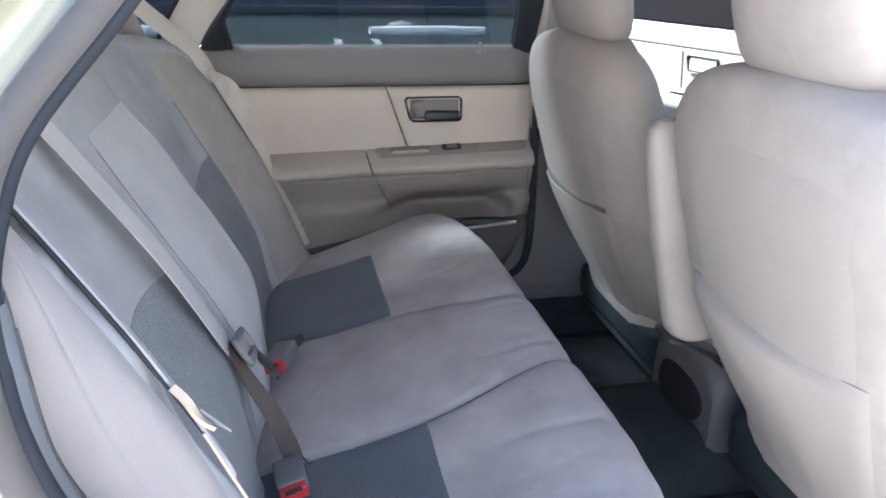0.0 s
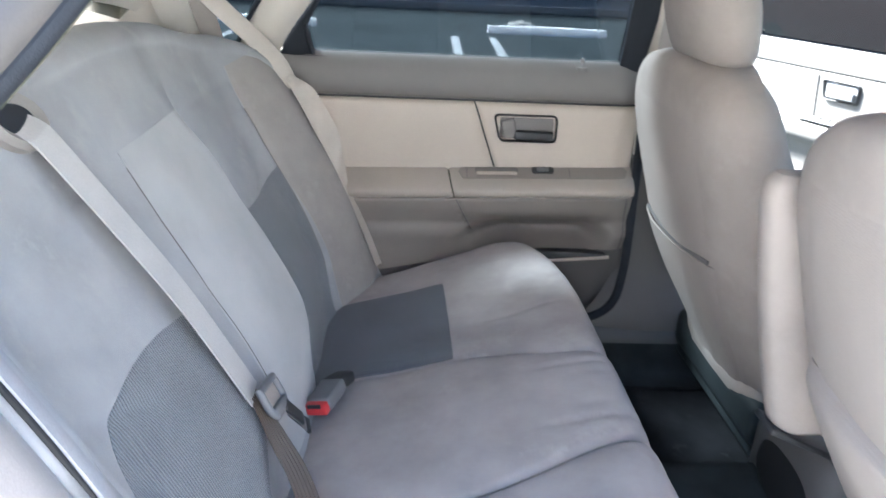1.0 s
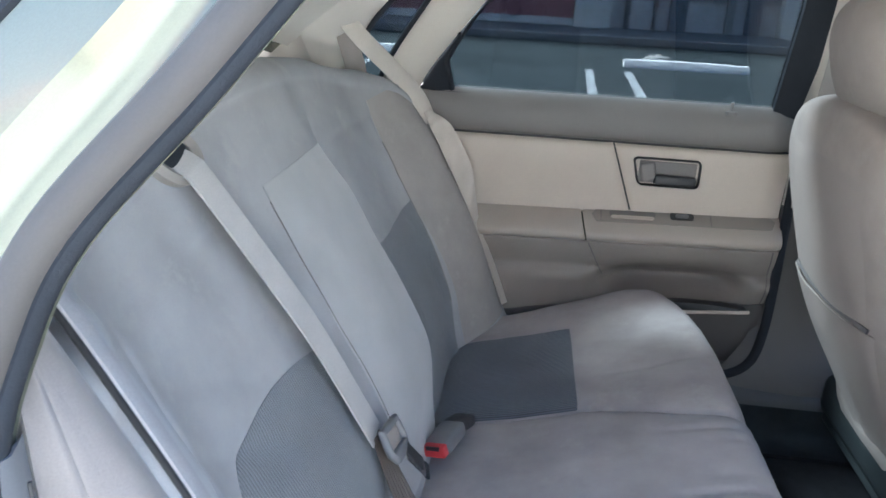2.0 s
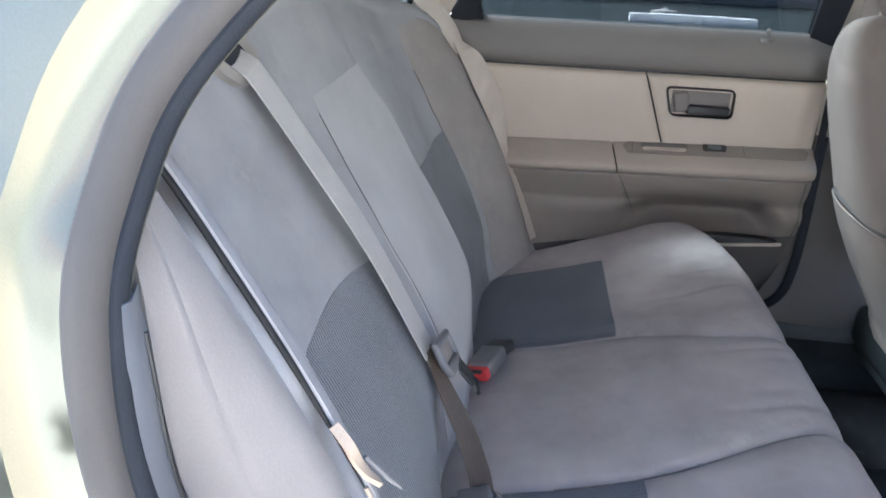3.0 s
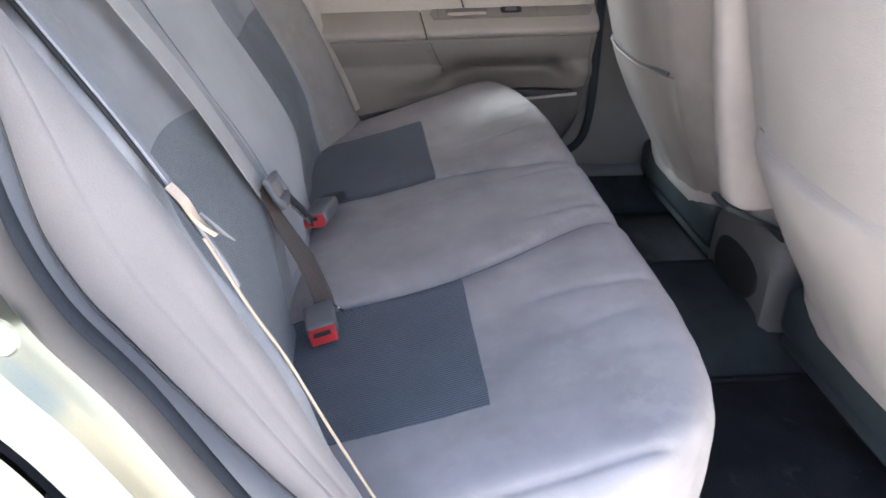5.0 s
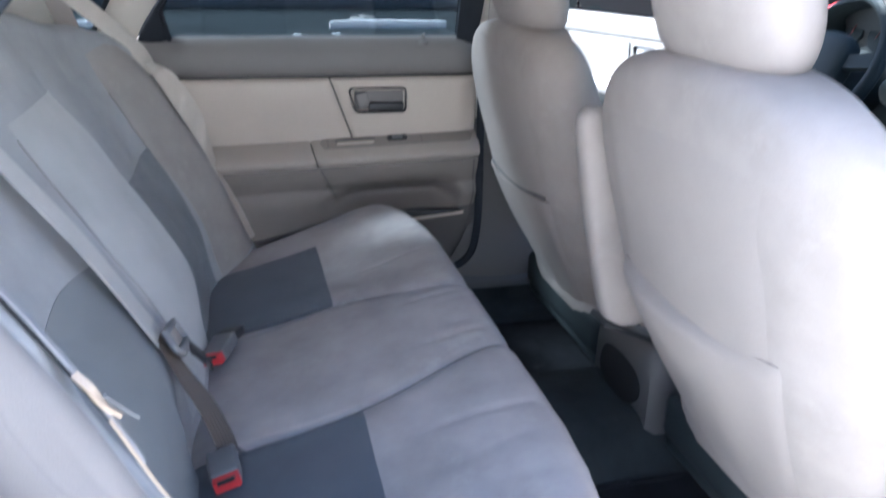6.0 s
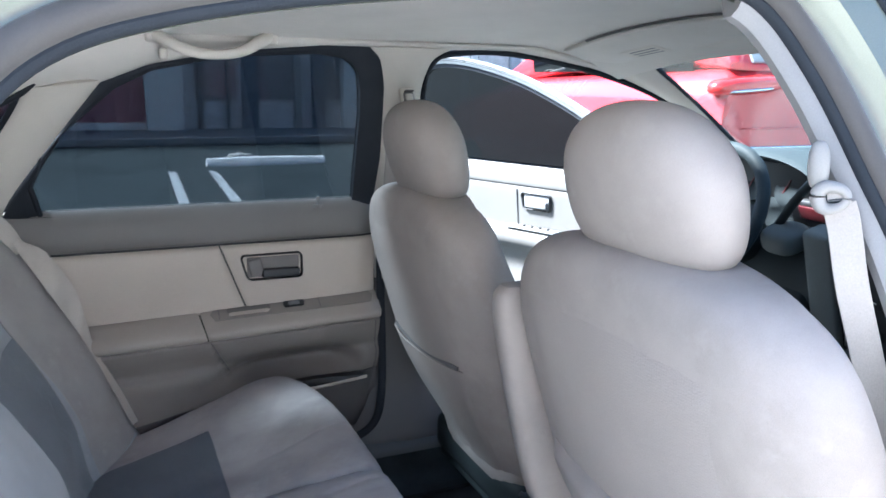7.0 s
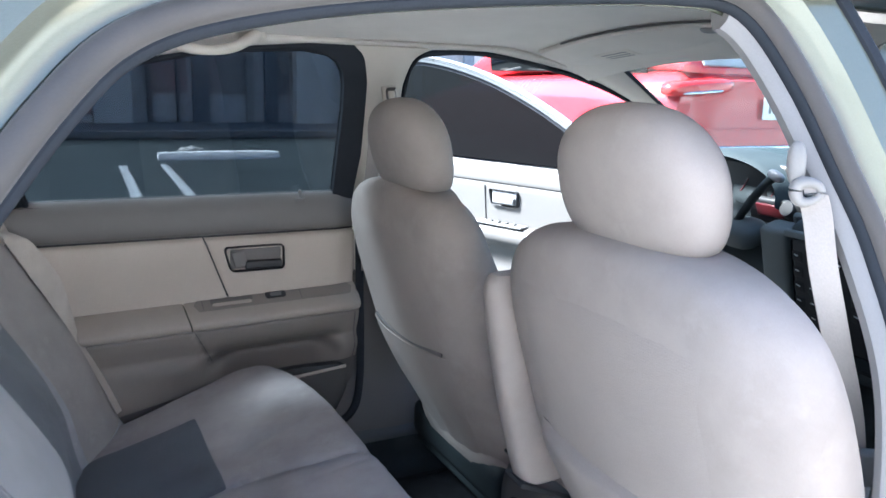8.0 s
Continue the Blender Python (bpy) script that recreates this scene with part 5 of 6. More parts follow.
def front_seat(hem_z, gape, head_y, head_k):
    """hem_z: height of the map pocket's mouth; gape: how far it hangs open; head_k: headrest size."""
    seat = thing("front_seat", 0.0, 0.0, 0.0)
    body_rows = seat_rows(56)
    rings = []
    for xr, w, p, t, z in body_rows:
        half = [(xr - 0.010, 0.0), (xr - 0.0085, p * 0.4), (xr - 0.004, p * 0.75), (xr + 0.002, p * 0.97), (xr + 0.010, p + 0.01), (xr + 0.030, p + (w - p) * 0.7), (xr + 0.052, w * 0.99), (xr + 0.075, w), (xr + t * 0.85, w * 0.99), (xr + t * 1.02, w * 0.92), (xr + t * 0.98, w * 0.75), (xr + t * 0.86, w * 0.5), (xr + t * 0.84, 0.0)]
        ring = [(a, b, z) for a, b in half] + [(a, -b, z) for a, b in half[-2:0:-1]]
        rings.append([(a + 0.002 * noise.noise(Vector((a * 8, b * 8, c * 8))), b, c) for a, b, c in ring])
    back = part("backrest", loft(rings), FABRIC, seat, "beige velour front seat back")

    def row(z):
        zs = [r[4] for r in body_rows]
        for a, b in zip(body_rows, body_rows[1:]):
            if a[4] <= z <= b[4]:
                f = (z - a[4]) / max(1e-6, b[4] - a[4])
                return a + (b - a) * f
        return body_rows[-1] if z > zs[-1] else body_rows[0]

    def rear_skin(z, y, lift):
        r = row(z)
        k = min(1.0, abs(y) / r[2])
        return (r[0] - 0.011 + 0.013 * k ** 2.4 - lift, y, z)

    def panel(u, v):
        z = 0.440 + 0.615 * u
        p = row(z)[2] * 0.985
        y = -p + 2 * p * v
        e = min(min(v, 1 - v) * 2 * p, (1 - u) * 0.6)
        sag = 0.0025 * noise.noise(Vector((y * 6, z * 6, 2.0))) + 0.006 * bell(z - 0.80, 0.10) * bell(y, 0.13)
        return rear_skin(z, y, -0.0050 + (0.0070 + sag) * smooth(0, 0.07, e))
    pan = part("rear_panel", sheet(panel, 60, 40, 0.003), MESH_CLOTH, seat, "stretched beige knit rear panel")

    def pocket(u, v):
        y0 = -1 + 2 * v
        ztop = hem_z + 0.010 * smooth(0.0, -1.0, y0) - 0.006 * (1 - y0 * y0)
        z = 0.430 + (ztop - 0.430) * u
        p = row(z)[2] * 0.99
        hang = gape * smooth(0.50, 0.93, u) * (1 - y0 ** 4) * smooth(-1.0, 0.3, y0) * (1 if gape < 0.012 else 1 - 1.05 * smooth(0.93, 1.0, u)) + 0.004 * noise.noise(Vector((y0 * 2.5, z * 9, 5.0))) * (1 - y0 ** 4)
        return rear_skin(z, y0 * p, 0.0026 - 0.0085 * smooth(0.84, 1.0, abs(y0)) + 0.0040 * (1 - y0 ** 4) * (1 if gape < 0.012 else smooth(1.0, 0.94, u)) + 0.004 * smooth(0.15, 0.0, u) + hang)
    part("map_pocket", sheet(pocket, 40, 40, 0.003), MESH_CLOTH, pan, "sagging knit map pocket")
    hem = [pocket(1.0, i / 30) for i in range(31)]
    if gape < 0.012:
        part("pocket_hem", tube([(a + 0.001, b, c) for a, b, c in hem], 0.0020, 8), MESH_CLOTH, pan, "rolled elastic hem")
    gap = [rear_skin(hem_z + 0.010 * smooth(0.0, -1.0, s) - 0.006 * (1 - s * s) + 0.007, s * 0.20, 0.0052) for s in [-0.96 + 1.86 * i / 30 for i in range(31)]]
    if gape < 0.012:
        part("pocket_gap", tube(gap, 0, flat=(0.008, 0.003), up=(-1, 0, 0.2)), SEAM, pan, "dark gap above the pocket")
    # head restraint on two posts
    def headshape(x, y, z):
        k = 1 - 0.12 * max(0, z / 0.1) ** 2 + 0.07 * max(0, -z / 0.1) ** 2
        return (x * (1 + 0.12 * z / 0.1) - 0.02 * z / 0.1 * 0.4, y * k, z if z > -0.06 else -0.06 - 0.036 * (1 - math.exp(-(-0.06 - z) / 0.036)))
    head = part("headrest", blob(0.062, 0.146 * head_k, 0.111 * head_k, pose(0.628, head_y, 1.186, 0, -8, 0), 2.45, 48, 34, headshape), FABRIC, seat, "rounded beige velour headrest")
    for side in (-0.55,):
        seam = []
        for i in range(25):
            a = math.pi * (0.06 + 0.88 * i / 24)
            ring = math.sin(a) ** (2 / 2.45)
            seam.append(pose(0.628, head_y, 1.186, 0, -8, 0) @ Vector(headshape(-0.0565 * ring, side * 0.085 * ring * head_k, 0.1095 * head_k * math.copysign(abs(math.cos(a)) ** (2 / 2.45), math.cos(a)))))
        part("headrest_seam", tube(seam, 0.0005, 6), FABRIC, head, "fine seam line")
    for y in (head_y - 0.086, head_y + 0.083):
        part("post", tube([(0.612, y, 1.05), (0.612, y, 1.125)], 0.006, 12), GREY_PLASTIC, head, "thin dark post")
        part("post_sleeve", blob(0.014, 0.025, 0.008, pose(0.598, y, 1.103, 0, -14, 0), 2.6, 20, 10), STRIP, back, "grey plastic post sleeve")
    # cushion, base and rails
    def cush(x, y, z):
        return (x, y, z + 0.03 * smooth(-0.1, 0.28, x))
    part("cushion", blob(0.27, 0.265, 0.075, pose(1.02, 0, 0.515, 0, -6, 0), 4.0, 40, 16, cush), FABRIC, seat, "beige velour seat cushion")
    part("base", rbox(0.48, 0.46, 0.10, 0.025, pose(1.0, 0, 0.435)), DASH_GREY, seat, "dark grey plastic seat base")
    part("base_valance", rbox(0.022, 0.44, 0.085, 0.008, pose(0.79, 0, 0.405, 0, 14, 0)), DASH_GREY, seat, "grey plastic strip under the backrest")
    for y in (-0.2, 0.2):
        rail = part("rail", rbox(0.40, 0.035, 0.03, 0.006, pose(1.06, y, 0.335)), GREY_PLASTIC, seat, "dark steel seat rail")
        part("rail_foot", rbox(0.06, 0.04, 0.07, 0.008, pose(0.90, y, 0.295, 0, -12, 0)), BLACK, rail, "grey rail end cover")
        part("rail_bracket", rbox(0.03, 0.03, 0.12, 0.005, pose(0.98, y, 0.38)), BLACK, rail, "black bracket")
    return seat


seat = front_seat(0.778, 0.022, 0.010, 1.0)
tagged(seat, "beige velour front passenger seat beside the open door", "car seat", group="front seats")
seat.matrix_world = pose(0.0, 0.978, 0.0)
other = front_seat(0.752, 0.010, -0.008, 1.06)
other.matrix_world = pose(0.02, 1.768, -0.028)
arm = []
for z, x, t, h in ((0.60, 0.665, 0.030, 0.020), (0.612, 0.652, 0.055, 0.027), (0.66, 0.636, 0.068, 0.030), (0.75, 0.612, 0.075, 0.031), (0.86, 0.588, 0.078, 0.031), (0.95, 0.572, 0.072, 0.030), (0.985, 0.572, 0.058, 0.026), (1.0, 0.582, 0.036, 0.018)):
    arm.append([(x + t * (1 + math.copysign(abs(math.cos(a)) ** 0.5, math.cos(a))), 0.292 + h * math.copysign(abs(math.sin(a)) ** 0.6, math.sin(a)), z) for a in [2 * math.pi * k / 20 for k in range(20)]])
arm = [[tuple(q) for q in ring] for ring in zip(*[spline([r[k] for r in arm], 30) for k in range(20)])]
rest = part("armrest", loft(arm), FABRIC, seat, "beige velour armrest folded upright")
part("armrest_gap", rbox(0.13, 0.06, 0.010, 0.003, pose(0.70, 0.288, 0.588, 0, 24, 0)), BLACK, rest, "dark hinge gap under the armrest")
tagged(other, "beige velour driver's seat beside the far door", "car seat", group="front seats")


# ---- console, mats, dash ----
def console():
    con = thing("centre_console", 1.0, C, 0.36)
    tagged(con, "taupe plastic centre console with a dark oval rear pocket", "console")
    rings = []
    for x, w, top in ((0.770, 0.100, 0.47), (0.772, 0.118, 0.505), (0.79, 0.128, 0.530), (0.83, 0.130, 0.545), (1.0, 0.128, 0.545), (1.12, 0.125, 0.53), (1.16, 0.12, 0.47), (1.45, 0.12, 0.45)):
        ring = []
        for k in range(24):
            a = 2 * math.pi * k / 24
            ca, sa = math.cos(a), math.sin(a)
            e = 0.45
            ring.append((x - 1.0, w * math.copysign(abs(ca) ** e, ca), (0.34 + top) / 2 - 0.36 + (top - 0.34 + 0.10) / 2 * math.copysign(abs(sa) ** e, sa) - 0.05))
        rings.append(ring)
    body = part("console_body", loft(rings), TAUPE, con, "taupe plastic console body")
    part("rear_pocket", blob(0.012, 0.088, 0.056, pose(-0.228, 0.0, 0.058, 0, 12, 0), 2.4), HOLE, con, "dark oval pocket at the back")
    part("armrest_lid", rbox(0.30, 0.235, 0.05, 0.02, pose(-0.07, 0, 0.195)), FABRIC, con, "beige cloth armrest lid")
    part("lid_gap", rbox(0.31, 0.24, 0.008, 0.003, pose(-0.07, 0, 0.168)), BLACK, con, "dark gap under the lid")


console()


def mats():
    def mat_mesh(cx, cy, sx, sy):
        def f(u, v):
            x, y = cx - sx / 2 + sx * u, cy - sy / 2 + sy * v
            return (x - 0.6, y - cy, 0.003 + 0.006 * noise.noise(Vector((x * 6, y * 6, 3))) + 0.05 * smooth(0.34, 0.5, abs(u - 0.5)) * 0.1)
        return sheet(f, 30, 30, 0.008)
    for cy, label in ((1.0, "black carpet mat in the near rear footwell"), (1.69, "black carpet mat in the far rear footwell")):
        mt = thing("floor_mat", 0.6, cy, 0.268)
        tagged(mt, label, "floor mat", group="rear floor mats")
        part("mat", mat_mesh(0.66, cy, 0.40, 0.42), MAT, mt)
        rim = [(0.46 - 0.6 + 0.4 * a, -0.21 + 0.42 * b, 0.006) for a, b in resample([(0, 0), (1, 0), (1, 1), (0, 1)], 8)]
        part("edging", tube(rim, 0.006, 8, True), MAT, mt, "stitched black edging")


mats()


def dashboard():
    dash = thing("dashboard", 1.75, C, 0.8)
    tagged(dash, "dark green-grey car dashboard with instrument hood and centre stack", "dashboard")
    o = Matrix.Translation((-1.75, -C, -0.8))

    def put(name, bm, mat, parent=None, label=""):
        bmesh.ops.transform(bm, matrix=o, verts=bm.verts[:])
        return part(name, bm, mat, parent or dash, label)
    prof = [(2.02, 0.60), (1.72, 0.62), (1.60, 0.72), (1.56, 0.86), (1.60, 0.96), (1.64, 1.02), (1.70, 1.055), (1.82, 1.065), (2.05, 1.05)]
    rings = []
    for i in range(31):
        y = C - 0.72 + 1.44 * i / 30
        k = abs(y - C) / 0.72
        rings.append([(x + 0.05 * k ** 3, y, z - 0.02 * k ** 2) for x, z in prof])
    put("dash_body", loft(rings), DASH, None, "dark grained dashboard body")
    # hood over the instruments
    hood = []
    for i in range(25):
        a = math.pi * i / 24
        y, z = 1.76 + 0.225 * math.cos(a), 1.03 + 0.115 * math.sin(a) ** 0.7
        hood.append([(1.83, y, z + 0.004), (1.58, y, z + 0.004), (1.565, y, z - 0.008), (1.60, y, z - 0.022), (1.83, y, z - 0.03)])
    put("instrument_hood", loft(hood), DASH, None, "dark instrument hood")
    cl = put("instrument_panel", rbox(0.02, 0.40, 0.16, 0.01, pose(1.66, 1.76, 1.045, 0, -14, 0)), BLACK, None, "black instrument panel")
    for y, r in ((1.82, 0.045), (1.70, 0.045), (1.60, 0.028), (1.915, 0.028)):
        put("dial", tube([(1.655, y, 1.045), (1.645, y, 1.048)], r, 24), DASH, cl, "dark dial")
        put("needle", rbox(0.003, 0.004, r * 1.3, 0.001, pose(1.643, y + r * 0.2, 1.05, 30, 0, 0)), DIM_RED, cl, "dim red needle")
    # centre stack
    st = put("radio_console", rbox(0.10, 0.27, 0.36, 0.03, pose(1.60, C - 0.075, 0.845, 0, -16, 0)), DASH, None, "grey-green centre stack")
    face = pose(1.60, C - 0.075, 0.845, 0, -16, 0)
    put("radio_face", rbox(0.012, 0.235, 0.27, 0.012, face @ pose(-0.05, 0, 0.01)), HOLE, st, "black radio panel")
    put("stack_flank", rbox(0.07, 0.085, 0.31, 0.014, face @ pose(-0.018, 0.174, 0.0)), DASH_PALE, st, "grey-green side panel of the stack")
    put("stack_bezel", rbox(0.012, 0.262, 0.020, 0.006, face @ pose(-0.053, 0.004, 0.156)), DASH_PALE, st, "grey upper bezel")
    rnd = random.Random(4)
    for j in range(6):
        for i in range(6):
            if i > 3 or rnd.random() < 0.5:
                key = put("button", rbox(0.006, 0.028, 0.028, 0.003, face @ pose(-0.0545, -0.09 + 0.038 * i, 0.10 - 0.040 * j)), HOLE, st, "black push button")
                put("button_mark", rbox(0.003, 0.011, 0.0026, 0.0006, face @ pose(-0.0578, -0.088 + 0.038 * i, 0.104 - 0.040 * j, 14, 0, 0)), FABRIC_LIGHT, key, "small pale mark")
    put("display", rbox(0.006, 0.10, 0.022, 0.002, face @ pose(-0.0575, 0.0, 0.135)), DIM_RED, st, "dim reddish display")
    # warning display, switch knob and vent beside the column
    put("warning_display", rbox(0.006, 0.085, 0.036, 0.004, pose(1.592, 1.570, 1.008, 0, -24, 0)), DIM_RED, cl, "dim red warning display")
    put("switch_panel", rbox(0.020, 0.20, 0.075, 0.008, pose(1.606, 1.545, 1.006, 0, -24, 0)), BLACK, None, "black switch panel")
    put("switch_knob", tube([(1.596, 1.508, 1.016), (1.574, 1.508, 1.024)], [0.022, 0.019], 24), BLACK, None, "round black switch")
    vent = put("air_vent", rbox(0.022, 0.11, 0.062, 0.012, pose(1.578, 1.425, 0.992, 0, -20, 0)), DASH_PALE, None, "grey air vent")
    put("vent_opening", rbox(0.010, 0.085, 0.040, 0.008, pose(1.568, 1.425, 0.994, 0, -20, 0)), HOLE, vent, "dark vent opening")
    for k in range(4):
        put("vent_slat", rbox(0.006, 0.082, 0.0035, 0.001, pose(1.5635, 1.425, 0.981 + 0.009 * k, 0, -20, 0)), DASH_GREY, vent, "thin slat")
    # column and shroud
    put("lower_shroud", blob(0.05, 0.055, 0.036, pose(1.555, 1.612, 0.944, 0, -20, 0), 2.8), DASH_PALE, None, "grey rounded column cover")
    put("column_shroud", tube([(1.62, 1.78, 0.90), (1.50, 1.78, 0.935), (1.45, 1.78, 0.95)], [0.075, 0.066, 0.05], 18), DASH, None, "dark steering column shroud")
    put("lower_panel", rbox(0.06, 0.52, 0.22, 0.03, pose(1.60, 1.80, 0.80, 0, 18, 0)), DASH, None, "dark lower panel under the column")
    for y in (1.93, 1.59):
        v = put("air_vent", rbox(0.02, 0.10, 0.06, 0.008, pose(1.605, y - 0.36 if y < 1.7 else y + 0.10, 0.985, 0, -20, 0)), BLACK, None, "black air vent")


dashboard()


def steering_wheel():
    sw = thing("steering_wheel", 1.43, 1.78, 0.985)
    tagged(sw, "dark grey steering wheel with padded hub", "steering wheel")
    m = Euler((0, radians(-64), 0)).to_matrix().to_4x4()
    rim = [m @ Vector((0.188 * math.cos(a), 0.188 * math.sin(a), 0)) for a in [2 * math.pi * k / 56 for k in range(56)]]
    part("rim", tube(rim, 0.0165, 14, True, up=tuple(m @ Vector((0, 0, 1)))), DASH, sw, "dark leather rim")
    part("hub", blob(0.085, 0.10, 0.035, m @ pose(0, 0, -0.005), 3.2), DASH, sw, "padded hub")
    for a in (80, -80, 195, 165):
        r = radians(a)
        part("spoke", tube([m @ Vector((0.06 * math.cos(r), 0.06 * math.sin(r), 0)), m @ Vector((0.186 * math.cos(r), 0.186 * math.sin(r), 0))], 0, flat=(0.036, 0.018), up=tuple(m @ Vector((0, 0, 1)))), DASH, sw)
    lev = thing("column_lever", 1.56, 1.55, 1.02)
    tagged(lev, "grey column gear lever with pale knob", "gear lever")
    part("stalk", tube(spline([(0.0, 0.10, -0.06), (-0.03, 0.04, 0.0), (-0.05, -0.02, 0.06), (-0.055, -0.05, 0.085)], 14), 0.011, 10), DASH, lev, "dark stalk")
    part("knob", blob(0.012, 0.024, 0.012, pose(-0.056, -0.058, 0.090, 20, 0, 0)), STRIP, lev, "grey knob")


steering_wheel()


def visor():
    vs = thing("sun_visor", 1.13, 1.69, 1.41)
    tagged(vs, "beige felt sun visor folded against the headliner", "sun visor")

    o = Matrix.Translation((-1.13, -1.69, -1.41))

    def f(u, v, lift=0.0):
        y = 1.285 + 0.625 * v
        e = min(1.0, v / 0.06, (1 - v) / 0.10)
        e = math.sqrt(max(0.0, 1 - (1 - e) ** 2))
        x0, x1 = 1.074, 1.074 + 0.135 * (0.35 + 0.65 * e)
        x = x0 + (x1 - x0) * u
        zr, zf = roof_z(1.074, y) - 0.008, 1.371 + (1.771 - y) * 0.113
        z = zr + (zf - zr) * (x - 1.074) / 0.135
        return (x, y, z - 0.008 * math.sin(math.pi * u) * e - lift)

    def put(name, bm, mat, parent, label):
        bmesh.ops.transform(bm, matrix=o, verts=bm.verts[:])
        return part(name, bm, mat, parent, label)
    body = put("visor_panel", sheet(f, 20, 40, 0.010), LINER, vs, "beige felt panel")
    put("visor_edge", tube([Vector(f(0, i / 30)) + Vector((-0.001, 0, -0.003)) for i in range(1, 30)], 0.005, 8), LINER, body, "rounded seam edge")
    put("edge_shadow_gap", tube([Vector(f(0, i / 30)) + Vector((-0.004, 0, 0.004)) for i in range(2, 26)], 0.0028, 6), SEAM, body, "dark gap along the headliner")
    put("warning_label", sheet(lambda u, v: f(0.50 + 0.36 * u, 0.58 + 0.20 * v, 0.0012), 6, 8, 0.001), TRIM, body, "pale printed label")
    for k in range(3):
        put("label_line", sheet(lambda u, v: f(0.56 + 0.10 * k + 0.03 * u, 0.60 + 0.14 * v, 0.0024), 2, 6, 0.0006), GREY_PLASTIC, body, "grey print bar")
    put("pivot", blob(0.014, 0.026, 0.011, pose(1.085, 1.335, 1.428)), GREY_PLASTIC, vs, "grey pivot clip")
    put("rod", tube([(1.10, 1.285, 1.415), (1.14, 1.25, 1.412), (1.17, 1.235, 1.418)], 0.006, 8), GREY_PLASTIC, vs, "grey pivot rod")
    # grab handle over the rear window
    gh = thing("grab_handle", 0.245, 1.925, 1.385)
    tagged(gh, "beige plastic grab handle above the rear window", "grab handle")
    arc = spline([(-0.115, 0.012, 0.014), (-0.095, -0.012, 0.0), (-0.05, -0.028, -0.02), (0.0, -0.032, -0.026), (0.05, -0.028, -0.018), (0.095, -0.012, 0.004), (0.115, 0.012, 0.018)], 30)
    part("grip", tube(arc, [0.010 + 0.004 * abs(2 * i / 29 - 1) for i in range(30)], 12), TRIM, gh, "curved beige grip")
    for x in (-0.112, 0.112):
        part("mount", rbox(0.042, 0.026, 0.030, 0.008, pose(x, 0.012, 0.012, -24, 0, 0)), TRIM, gh, "beige mount cover")
    part("coat_hook", rbox(0.018, 0.022, 0.024, 0.006, pose(-0.10, -0.002, -0.026)), TRIM, gh, "small coat hook")


visor()


